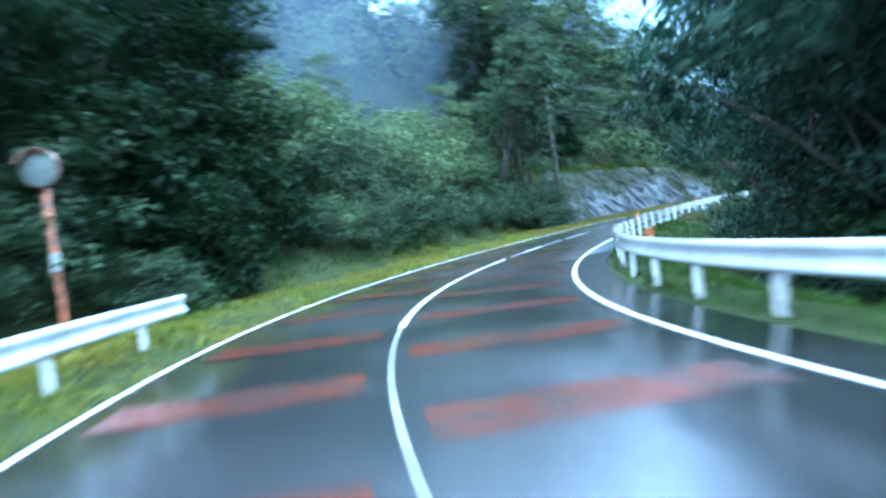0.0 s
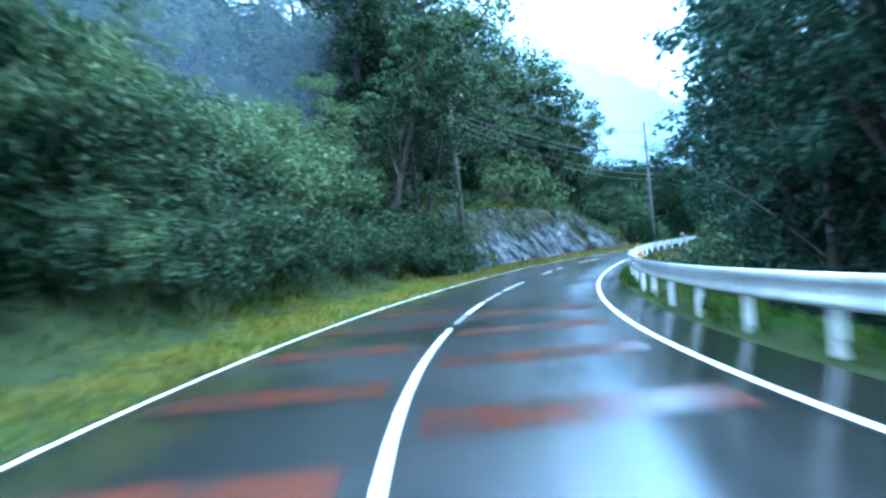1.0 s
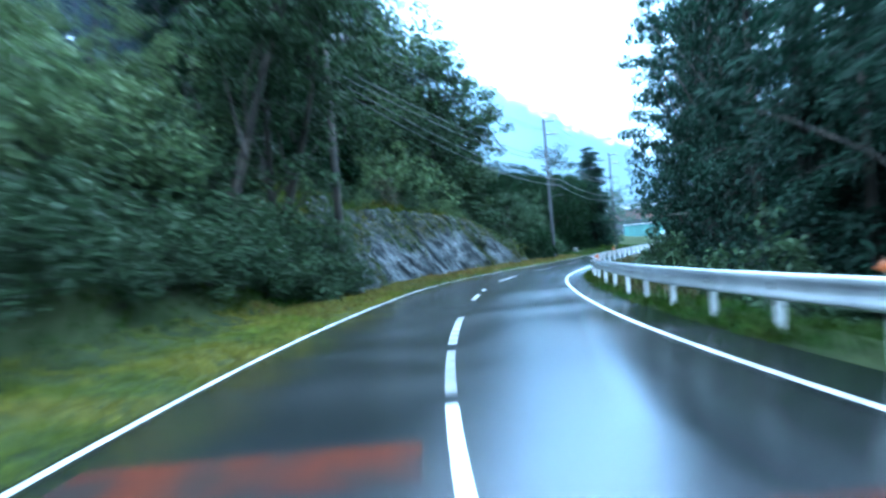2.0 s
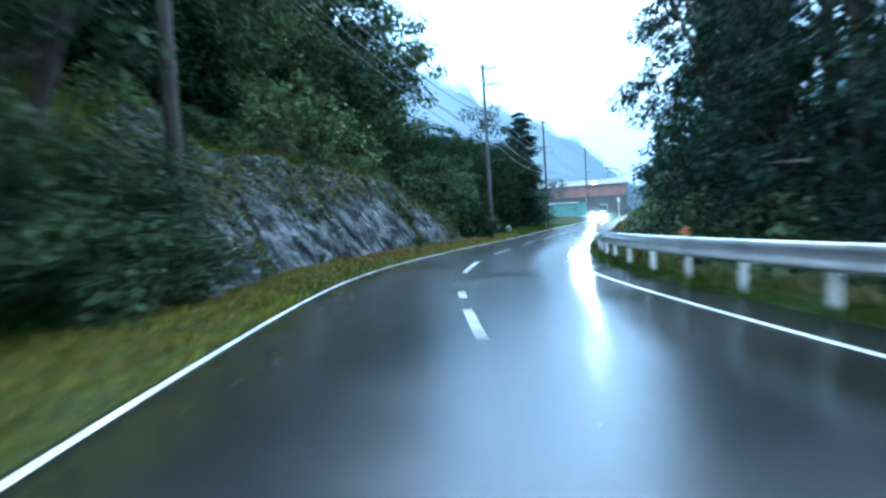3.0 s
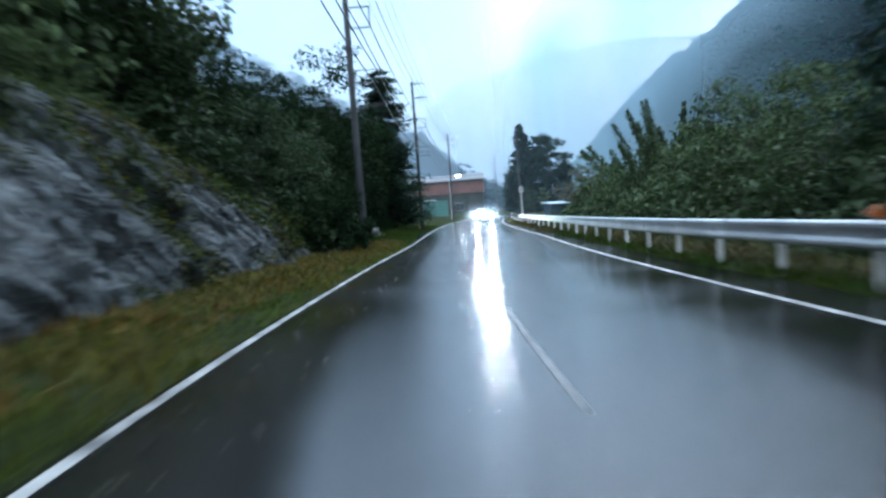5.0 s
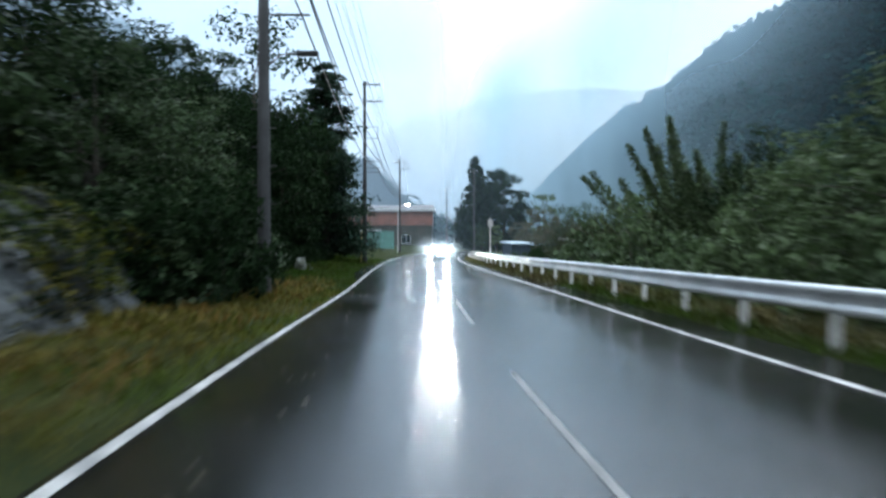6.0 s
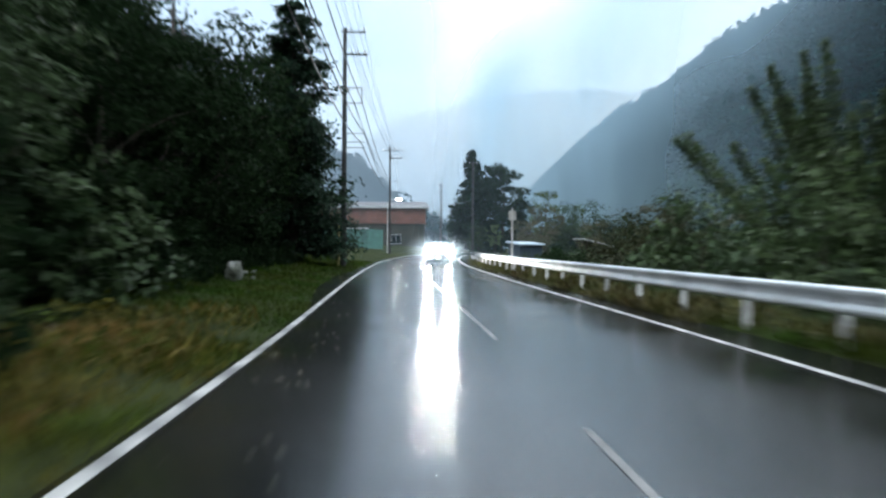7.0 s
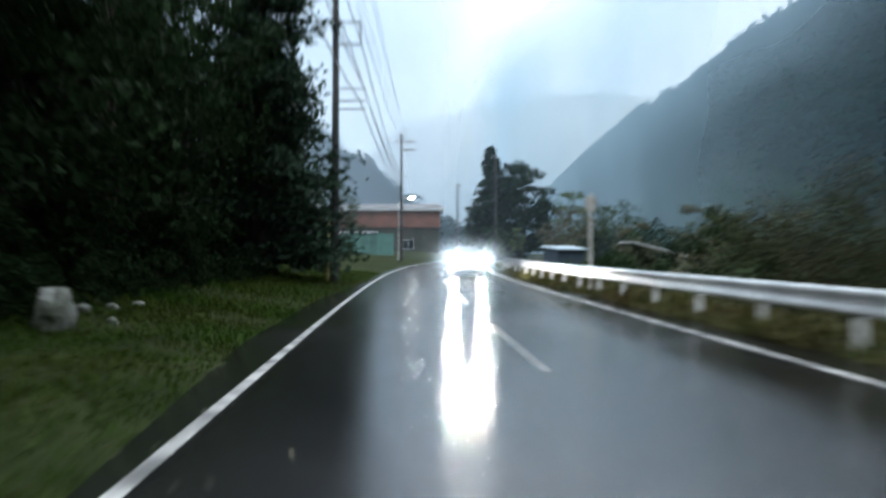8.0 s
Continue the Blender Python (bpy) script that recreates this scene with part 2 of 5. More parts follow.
def at(s, lat=0.0, h=0.0):
    """A place by metres along the road, metres to the right of its middle, and height over it."""
    a = np.interp(s, SS, _th)
    return Vector((np.interp(s, SS, _x) + lat * math.cos(a), np.interp(s, SS, _y) - lat * math.sin(a), np.interp(s, SS, _z) + h))


def heading(s):
    """Degrees about z that turn +y along the road."""
    return -math.degrees(np.interp(s, SS, _th))


def at_many(s, lat):
    a = np.interp(s, SS, _th)
    return np.interp(s, SS, _x) + lat * np.cos(a), np.interp(s, SS, _y) - lat * np.sin(a), np.interp(s, SS, _z)


def to_road(x, y):
    """Road coordinates (s, lat, road height) of many places."""
    s, lat, z = np.empty(len(x)), np.empty(len(x)), np.empty(len(x))
    for a in range(0, len(x), 20000):
        b = slice(a, a + 20000)
        d = (x[b, None] - _x) ** 2 + (y[b, None] - _y) ** 2
        j = d.argmin(1)
        c, n = np.cos(_th[j]), np.sin(_th[j])
        dx, dy = x[b] - _x[j], y[b] - _y[j]
        s[b], lat[b], z[b] = SS[j] + dx * n + dy * c, dx * c - dy * n, _z[j]
    return s, lat, z


def wob(x, y, size, seed=0.0):
    """Smooth waves between -1 and 1."""
    u, v = x / size + seed, y / size - seed * 1.7
    return (np.sin(u * 2.1 + 1.3 * np.sin(v * 1.7)) + np.sin(v * 2.6 + 1.1 * np.sin(u * 1.3 + 2)) + np.sin((u + v) * 1.5 + 0.7)) / 3


def smooth(a, b, x):
    t = np.clip((x - a) / (b - a), 0, 1)
    return t * t * (3 - 2 * t)


def rock_height(s):
    return 4.0 * smooth(50.5, 54.5, s) * (1 - smooth(76, 103, s)) + 0.0 * s


def paved_left(s):
    """How far the asphalt reaches to the left."""
    return np.interp(s, [S0, 106, 114, 124, 130, S1], [3.12, 3.12, 3.7, 3.8, 3.4, 3.4])


def height(x, y):
    """The ground's height."""
    s, lat, z = to_road(x, y)
    side = -lat
    # uphill side
    d = np.maximum(side - 4.9, 0)
    rock = rock_height(s)
    wall = (rock - 0.45 * smooth(0.3, 1.0, rock)) * smooth(1.4 - 1.0 * (1 - smooth(53, 62, s)), 3.5 - 1.0 * (1 - smooth(53, 62, s)), side - 4.9)
    crest = np.interp(s, [-60, 40, 85, 105, 130, 170, 260], [42, 42, 38, 15, 5, 2, 3])
    steep = np.interp(s, [-60, 45, 60, 90, 110, 260], [0.95, 0.95, 0.8, 0.6, 0.22, 0.05])
    lift = crest * (1 - np.exp(-np.maximum(d - np.interp(s, [3, 8, 16, 20, 45, 55, 100, 115], [0.3, 2.6, 2.6, 0.3, 0.3, 3.0, 3.0, 0.8]), 0) * steep / np.maximum(crest, 1)))
    up = 0.12 * smooth(0, 1.0, side - 3.3) + wall + lift
    # downhill side
    e = np.maximum(lat - 4.6, 0)
    deep = np.interp(s, [-60, 60, 110, 170, 260], [7, 6, 3.0, 2.2, 2.0])
    down = -deep * smooth(0, 9, e) + 0.02 * np.maximum(e - 40, 0)
    h = np.where(lat < 0, up, down)
    h += wob(x, y, 3.1) * 0.12 * smooth(0.6, 3, np.abs(lat) - 4)
    h += wob(x, y, 11.0, 3) * 0.8 * smooth(6, 16, np.abs(lat))
    # far valley floor, then the mountain across it
    far = smooth(170, 330, y)
    ridge = np.interp(y, [-300, 150, 260, 330, 450, 560, 680, 860, 1050, 1400], [150, 150, 105, 94, 93, 93, 86, 62, 30, 10])
    mtn = ridge * smooth(45, 165, x - 55 * (1 - smooth(130, 300, y))) * smooth(-500, -300, y)
    mtn *= 1 + 0.10 * wob(x, y, 60, 5) * smooth(80, 200, x)
    h = h * (1 - far * smooth(8, 30, np.abs(lat))) + mtn
    # wooded spur that closes the valley on the uphill side
    spur = np.interp(x, [-170, -93, -60, -39, -17, 0, 12], [105, 66, 46, 33, 22, 6, 0]) * np.exp(-(((y - 315) / 42) ** 2))
    h = h + spur
    h = np.where((lat > -paved_left(s) - 0.5) & (lat < 4.1), -0.03, h)
    return z + h


# ---------------------------------------------------------------- mesh helpers
def mesh_of(name, v, f, material=None, smooth_faces=False):
    me = bpy.data.meshes.new(name)
    v = np.asarray(v, dtype=np.float32)
    f = np.asarray(f, dtype=np.int32)
    me.vertices.add(len(v))
    me.vertices.foreach_set("co", v.ravel())
    k = f.shape[1]
    me.loops.add(f.size)
    me.loops.foreach_set("vertex_index", f.ravel())
    me.polygons.add(len(f))
    me.polygons.foreach_set("loop_start", np.arange(0, f.size, k, dtype=np.int32))
    if smooth_faces:
        me.polygons.foreach_set("use_smooth", np.ones(len(f), dtype=bool))
    me.update(calc_edges=True)
    if material:
        me.materials.append(material)
    return me


def adopt(ob, parent):
    if parent:
        ob.parent = parent
    return ob


def part(name, bm, material, parent, label=""):
    me = bpy.data.meshes.new(name)
    bm.to_mesh(me)
    bm.free()
    me.materials.append(material)
    ob = adopt(new(name, me), parent)
    return tagged(ob, label) if label else ob


def piece(name, me, parent, m=None, label=""):
    ob = adopt(new(name, me), parent)
    if m is not None:
        ob.matrix_basis = m
    return tagged(ob, label) if label else ob


def thing(name, m, label, category, group="", kind=""):
    ob = new(name)
    ob.matrix_basis = m
    ob.empty_display_size = 0.2
    return tagged(ob, label, category, group, kind)


def box_bm(x0, y0, z0, x1, y1, z1, bevel=0.0):
    bm = bmesh.new()
    bmesh.ops.create_cube(bm, size=1, matrix=Matrix.Translation(((x0 + x1) / 2, (y0 + y1) / 2, (z0 + z1) / 2)) @ Matrix.Diagonal((x1 - x0, y1 - y0, z1 - z0, 1)))
    if bevel:
        bmesh.ops.bevel(bm, geom=bm.edges[:], offset=bevel, segments=2, affect="EDGES", profile=0.6)
    return bm


def rings(paths, sides=7):
    """Tapered tubes: each path is a list of (place, radius)."""
    V, F = [], []
    for path in paths:
        pts = [Vector(p) for p, r in path]
        base = len(V)
        for i, (p, r) in enumerate(path):
            d = (pts[min(i + 1, len(pts) - 1)] - pts[max(i - 1, 0)]).normalized()
            u = d.orthogonal().normalized()
            w = d.cross(u)
            for k in range(sides):
                a = 2 * math.pi * k / sides
                V.append(tuple(pts[i] + (u * math.cos(a) + w * math.sin(a)) * r))
        for i in range(len(path) - 1):
            for k in range(sides):
                k2 = (k + 1) % sides
                F.append((base + i * sides + k, base + i * sides + k2, base + (i + 1) * sides + k2, base + (i + 1) * sides + k))
    return V, F


def tube_mesh(name, paths, material, sides=7):
    V, F = rings(paths, sides)
    return mesh_of(name, V, F, material, True)


def strip(name, s0, s1, a, b, h, material, parent=None, step=1.0, thick=0.0):
    """A ribbon along the road between the side distances a and b."""
    s = np.linspace(s0, s1, max(2, int(abs(s1 - s0) / step) + 1))
    xa, ya, z = at_many(s, a)
    xb, yb, _ = at_many(s, b)
    n = len(s)
    rows = [np.stack([xa, ya, z + h], 1), np.stack([xb, yb, z + h], 1)]
    if thick:
        rows = [np.stack([xa, ya, z + h - thick], 1)] + rows + [np.stack([xb, yb, z + h - thick], 1)]
    V = np.concatenate(rows)
    F = []
    for r in range(len(rows) - 1):
        for i in range(n - 1):
            F.append((r * n + i, (r + 1) * n + i, (r + 1) * n + i + 1, r * n + i + 1))
    return adopt(new(name, mesh_of(name, V, F, material)), parent)


# ---------------------------------------------------------------- ground
def spaced(lo, a, b, hi, fine, grow):
    mid = list(np.arange(a, b + fine, fine))
    step, v, right = fine, b, []
    while v < hi:
        step *= grow
        v += step
        right.append(v)
    step, v, left = fine, a, []
    while v > lo:
        step *= grow
        v -= step
        left.append(v)
    return np.array(left[::-1] + mid + right)


gx = spaced(-2500, -20, 42, 2500, 0.7, 1.17)
gy = spaced(-2500, -8, 140, 3000, 0.8, 1.15)
GX, GY = np.meshgrid(gx, gy)
GZ = height(GX.ravel(), GY.ravel())
nx, ny = len(gx), len(gy)


def surface(x, y):
    """Height of the built ground sheet at many places."""
    i = np.clip(np.searchsorted(gx, x) - 1, 0, nx - 2)
    j = np.clip(np.searchsorted(gy, y) - 1, 0, ny - 2)
    u, v = (x - gx[i]) / (gx[i + 1] - gx[i]), (y - gy[j]) / (gy[j + 1] - gy[j])
    Z = GZ.reshape(ny, nx)
    return (Z[j, i] * (1 - u) + Z[j, i + 1] * u) * (1 - v) + (Z[j + 1, i] * (1 - u) + Z[j + 1, i + 1] * u) * v


jj, ii = np.meshgrid(np.arange(nx - 1), np.arange(ny - 1))
q = (ii * nx + jj).ravel()
ground = new("ground", mesh_of("ground", np.stack([GX.ravel(), GY.ravel(), GZ], 1), np.stack([q, q + 1, q + nx + 1, q + nx], 1), EARTH, True))
# under the mountain woods the ground is mossy forest floor
ground.data.materials.append(FOREST_FLOOR)
ground.data.polygons.foreach_set("material_index", ((GX - 55 * (1 - smooth(130, 300, GY)) + 6 * wob(GX, GY, 14.0, 2)).ravel()[q] > 58).astype(np.int32) * (GY.ravel()[q] > -250))
tagged(ground, "dark wet earth hillside with leaf litter beside a road", "ground", kind="structure")

_s = np.arange(S0, S1, 1.0)
_cols = [np.stack([*at_many(_s, o)], 1) for o in (-paved_left(_s), 0 * _s - 1.5, 0 * _s, 0 * _s + 1.5, 0 * _s + 3.85)]
_cols = [_cols[0] - np.array([0, 0, 0.3])] + _cols + [_cols[-1] - np.array([0, 0, 0.3])]
_n = len(_s)
road = new("road", mesh_of("road", np.concatenate(_cols), [(c * _n + i, (c + 1) * _n + i, (c + 1) * _n + i + 1, c * _n + i + 1) for c in range(6) for i in range(_n - 1)], ASPHALT, False))
tagged(road, "wet dark grey asphalt two-lane mountain road", "road", kind="structure")

# ---------------------------------------------------------------- road markings
line = strip("edge_line", S0, 56, -3.05, -2.95, 0.004, PAINT, road)
line = strip("edge_line", 56.1, S1, -3.055, -2.94, 0.004, FADED, road)
line = strip("edge_line", S0, 62, 2.985, 3.085, 0.004, PAINT, road)
line = strip("edge_line", 62.1, S1, 2.98, 3.095, 0.004, FADED, road)
line = strip("centre_line", -30, 9.6, -0.035, 0.035, 0.004, WORN, road)
line = strip("centre_line", 9.7, 25.6, -0.055, 0.055, 0.005, PAINT, road)
line = strip("centre_line", 26.5, 28.4, -0.07, 0.06, 0.004, WORN, road)
line = strip("centre_line", 28.6, 32.0, -0.06, 0.06, 0.005, PAINT, road)
line = strip("centre_line", 32.5, 36.0, -0.06, 0.06, 0.004, WORN, road)
for a, b in ((36.8, 41.8), (47.4, 50.4), (52.3, 53.6), (59.2, 64.5)):
    line = strip("centre_dash", a, b, -0.07, 0.07, 0.004, FADED, road)
for k in range(1, 15):
    a = 59.2 + 10.45 * k
    line = strip("centre_dash", a, a + 5.2, -0.03, 0.03, 0.004, WORN, road)
for k in range(-6, 9):
    c = 2.2 + 3.5 * k
    strip("red_band", c - 0.5, c + 0.5, -2.7, -0.25, 0.004, REDBAND, road, 0.5)
    strip("red_band", c - 2.4, c - 1.45, 0.2, 2.75, 0.004, REDBAND, road, 0.5)


# ---------------------------------------------------------------- guard rails
PROFILE = [(0.00, 0.82), (0.035, 0.80), (0.05, 0.765), (0.045, 0.73), (0.005, 0.685), (0.0, 0.645), (0.005, 0.605), (0.045, 0.56), (0.05, 0.525), (0.035, 0.49), (0.0, 0.47)]


def rail_beam(s0, s1, lat, face, parent):
    """One W-shaped beam; face is -1 where its front looks to the left of the road."""
    s = np.linspace(s0, s1, max(2, int((s1 - s0) / 0.65) + 1))
    n, V, F = len(s), [], []
    prof = PROFILE + [(o - 0.006, h) for o, h in PROFILE[::-1]]
    for o, h in prof:
        x, y, z = at_many(s, lat + face * o)
        V.append(np.stack([x, y, z + h], 1))
    k = len(prof)
    for r in range(k):
        r2 = (r + 1) % k
        for i in range(n - 1):
            F.append((r * n + i, r2 * n + i, r2 * n + i + 1, r * n + i + 1))
    ob = adopt(new("beam", mesh_of("beam", np.concatenate(V), F, STEEL, False)), parent)
    return ob


post_me = tube_mesh("post", [[((0, 0, -0.4), 0.06), ((0, 0, 0.74), 0.06), ((0, 0, 0.755), 0.045), ((0, 0, 0.757), 0.001)]], POST, 10)


def guard_rail(s0, s1, lat, face, label):
    rail = thing("guard_rail", Matrix.Identity(4), label, "guard rail")
    s = s0
    while s < s1 - 0.1:
        e = min(s + 5.2, s1)
        rail_beam(s, e + 0.06 if e < s1 else e, lat + face * 0.008 * (int(s / 5.2) % 2), face, rail)
        s = e
    n = int((s1 - s0 - 0.6) / 2.6) + 1
    for k in range(n):
        p = s0 + 0.6 + 2.6 * k
        place = at(p, lat - face * 0.075)
        piece("post", post_me, rail, Matrix.Translation(place) @ pose(0, 0, 0, 0, 0, heading(p)))
        piece("bracket", BRACKET, rail, Matrix.Translation(at(p, lat - face * 0.02, 0.645)) @ pose(0, 0, 0, 0, 0, heading(p)))
        for dz in (-0.035, 0.035):
            piece("bolt", BOLT, rail, Matrix.Translation(at(p, lat + face * 0.006, 0.645 + dz)) @ pose(0, 0, 0, 0, 0, heading(p)))
    return rail


_bm = bmesh.new()
bmesh.ops.create_cone(_bm, cap_ends=True, segments=8, radius1=0.019, radius2=0.014, depth=0.03, matrix=Matrix.Rotation(radians(90), 4, "Y"))
BOLT = bpy.data.meshes.new("bolt")
_bm.to_mesh(BOLT)
_bm.free()
BOLT.materials.append(DARKMETAL)
_bm = box_bm(-0.03, -0.04, -0.15, 0.03, 0.04, 0.15, 0.006)
BRACKET = bpy.data.meshes.new("bracket")
_bm.to_mesh(BRACKET)
_bm.free()
BRACKET.materials.append(POST)
right_rail = guard_rail(-30.9, 158.9, 4.08, -1, "white painted steel guard rail along the valley edge")
left_rail = guard_rail(-32.1, 11.5, -3.95, 1, "short white steel guard rail end beside the verge")

# ---------------------------------------------------------------- vegetation builders
def diamonds(c, nrm, size, rng, aspect=0.5):
    """Leaf blades: one four-cornered blade for each centre."""
    n = len(c)
    nrm = nrm / (np.linalg.norm(nrm, axis=1, keepdims=True) + 1e-9)
    t = rng.normal(size=(n, 3))
    u = np.cross(nrm, t)
    u /= np.linalg.norm(u, axis=1, keepdims=True) + 1e-9
    w = np.cross(nrm, u)
    sz = (size * rng.uniform(0.6, 1.35, n))[:, None]
    droop = nrm * sz * 0.18
    V = np.stack([c - u * sz * 0.5 - droop, c + w * sz * aspect * 0.5, c + u * sz * 0.5 - droop, c - w * sz * aspect * 0.5], 1).reshape(-1, 3)
    return V, np.arange(4 * n).reshape(n, 4)


def leaf_mesh(name, c, nrm, size, material, rng, aspect=0.5):
    V, F = diamonds(c, nrm, size, rng, aspect)
    return mesh_of(name, V, F, material)


def clump_points(centres, radii, per, rng, flat=0.6):
    k = len(centres)
    d = rng.normal(size=(k, per, 3))
    d /= np.linalg.norm(d, axis=2, keepdims=True)
    r = rng.uniform(0.25, 1.0, (k, per, 1)) ** 0.6
    p = d * r * radii[:, None, None]
    p[..., 2] *= flat
    nrm = d * 0.7 + np.array([0, 0, 0.75]) + rng.normal(size=d.shape) * 0.45
    return (centres[:, None] + p).reshape(-1, 3), nrm.reshape(-1, 3)


def limb(a, b, r0, r1, rng, bend=0.12, n=5):
    a, b = np.array(a, float), np.array(b, float)
    L = np.linalg.norm(b - a)
    off = rng.normal(size=3) * L * bend
    return [(tuple(a + (b - a) * t + off * math.sin(math.pi * t) + np.array([0, 0, 0.12 * L * math.sin(math.pi * t)])), r0 + (r1 - r0) * t) for t in np.linspace(0, 1, n)]


def broadleaf(seed, high, wide, clumps, per, size, material, low=0.25, clump=(0.09, 0.19)):
    """Trunk and crown meshes of a broad-leaved tree, base at the origin."""
    rng = np.random.default_rng(seed)
    paths = [limb((0, 0, -0.6), (rng.normal() * 0.3, rng.normal() * 0.3, high * 0.8), 0.035 * high ** 0.8, 0.03, rng, 0.03, 8)]
    cs, rs = [], []
    for k in range(clumps):
        t = rng.uniform(low, 1.0)
        out = wide * 0.5 * math.sqrt(max(0.05, 1 - ((t - 0.55) / 0.5) ** 2)) * rng.uniform(0.35, 1.08)
        a = rng.uniform(0, 2 * math.pi)
        c = (out * math.cos(a), out * math.sin(a), high * t)
        cs.append(c)
        rs.append(wide * rng.uniform(*clump))
        if k % 7 == 0:
            paths.append(limb((0, 0, high * max(0.12, t - 0.28)), c, 0.012 * high ** 0.7, 0.012, rng))
    p, nrm = clump_points(np.array(cs), np.array(rs), per, rng)
    return tube_mesh("trunk", paths, BARK, 5), leaf_mesh("crown", p, nrm, size, material, rng)


def conifer(seed, high, wide, tiers, size, material, droop=0.35, bare=0.12, full=1.0, taper=0.75, aspect=0.3, spread=0.13, twigs=2):
    rng = np.random.default_rng(seed)
    paths = [[((0, 0, -0.6), 0.022 * high), ((0.05, 0, high * 0.5), 0.013 * high), ((0, 0, high), 0.01)]]
    P, N = [], []
    for k in range(tiers):
        t = bare + (1 - bare) * (k / tiers) + rng.uniform(-0.01, 0.01)
        reach = wide * 0.5 * (1.02 - t) ** taper + 0.12
        for b in range(rng.integers(4, 7)):
            a = rng.uniform(0, 2 * math.pi)
            L = reach * rng.uniform(0.55, 1.15)
            z0 = high * t
            tip = np.array([L * math.cos(a), L * math.sin(a), z0 - L * droop * rng.uniform(0.3, 1.2)])
            root = np.array([0, 0, z0])
            if b < twigs:
                paths.append([(tuple(root), 0.035), (tuple((root + tip) / 2 + (0, 0, 0.08 * L)), 0.02), (tuple(tip), 0.006)])
            m = int((9 + 11 * L) * full)
            f = rng.uniform(0.12, 1.0, m) ** 0.8
            q = root + (tip - root) * f[:, None] + np.clip(rng.normal(size=(m, 3)), -1.5, 1.5) * (0.05 + spread * L) * np.array([1, 1, 0.55])
            q[:, 2] += 0.08 * L * np.sin(math.pi * f)
            P.append(q)
            N.append(rng.normal(size=(m, 3)) * 0.5 + np.array([math.cos(a) * 0.4, math.sin(a) * 0.4, 0.9]))
    return tube_mesh("trunk", paths, BARK, 4), leaf_mesh("crown", np.concatenate(P), np.concatenate(N), size, material, rng, aspect)


def shrub(seed, high, wide, clumps, per, size, material):
    rng = np.random.default_rng(seed)
    cs, rs, paths = [], [], []
    for k in range(clumps):
        a, r = rng.uniform(0, 2 * math.pi), wide * 0.5 * math.sqrt(rng.uniform(0, 1))
        t = rng.uniform(0.15, 1.0) * (1 - 0.55 * (2 * r / wide) ** 2)
        cs.append((r * math.cos(a), r * math.sin(a), high * t))
        rs.append(wide * rng.uniform(0.12, 0.2))
        if k % 5 == 0:
            paths.append(limb((0.1 * math.cos(a), 0.1 * math.sin(a), -0.3), cs[-1], 0.03, 0.006, rng))
    p, nrm = clump_points(np.array(cs), np.array(rs), per, rng, 0.75)
    return tube_mesh("wood", paths, BARK, 4), leaf_mesh("foliage", p, nrm, size, material, rng)


KINDS = {}


def plant(kind, place, turn=0.0, scale=1.0, tall=1.0):
    """Set one plant of a kind; meshes are shared between plants of one kind."""
    wood, leaves, name, label, category, group, inner = KINDS[kind]
    m = Matrix.Translation(place) @ pose(0, 0, 0, 0, 0, turn) @ Matrix.Diagonal((scale, scale, scale * tall, 1))
    ob = thing(name, m, label, category, group)
    piece(inner[0], wood, ob)
    piece(inner[1], leaves, ob)
    return ob


def kind(key, meshes, name, label, category, group, inner=("trunk", "crown")):
    KINDS[key] = (*meshes, name, label, category, group, inner)


kind("broad_a", broadleaf(1, 9, 7, 62, 58, 0.28, LEAF), "broadleaf_tree", "dense dark green broadleaf tree on the hillside", "tree", "hillside trees")
kind("broad_b", broadleaf(2, 10, 6.2, 60, 58, 0.27, LEAFY), "broadleaf_tree", "light green broadleaf tree with open crown", "tree", "hillside trees")
kind("broad_c", broadleaf(3, 8, 7.5, 62, 58, 0.28, LEAF, low=0.15), "broadleaf_tree", "low spreading dark green broadleaf tree", "tree", "hillside trees")
kind("cedar_a", conifer(11, 14, 5.5, 32, 0.5, NEEDLE), "conifer_tree", "tall dark conifer with drooping sprays", "tree", "dark conifers")
kind("cedar_b", conifer(12, 12, 6.5, 26, 0.46, NEEDLE, 0.15, 0.06), "conifer_tree", "dark conifer with layered spreading branches", "tree", "dark conifers")
kind("big_a", broadleaf(5, 16, 11, 100, 48, 0.48, LEAF, low=0.12), "broadleaf_tree", "tall dense dark green broadleaf tree on the hillside", "tree", "hillside trees")
kind("big_b", broadleaf(6, 16, 10, 96, 48, 0.46, LEAF_MID, low=0.12), "broadleaf_tree", "tall green broadleaf tree above the rock slope", "tree", "hillside trees")
kind("cedar_fine", conifer(14, 15, 5.6, 36, 0.29, NEEDLE, 0.5, 0.05, 2.2, 0.75, 0.24), "conifer_tree", "tall dark conifer with fine drooping sprays behind the rail", "tree", "dark conifers")
kind("layered", conifer(15, 13, 6.0, 28, 0.34, NEEDLE, 0.1, 0.04, 2.6, 0.48, 0.42), "conifer_tree", "dark evergreen tree with layered irregular branches beside a pole", "tree", "dark conifers")
kind("spire", conifer(16, 18, 8.5, 44, 0.75, NEEDLE, 0.25, 0.03, 1.5, 0.7, 0.5), "conifer_tree", "tall dark pointed conifer beyond the bend", "tree", "dark conifers")
kind("dark_big", broadleaf(9, 15, 9.5, 110, 84, 0.58, NEEDLE, low=0.03), "broadleaf_tree", "large dark rounded evergreen tree beyond the bend", "tree", "dark evergreens")
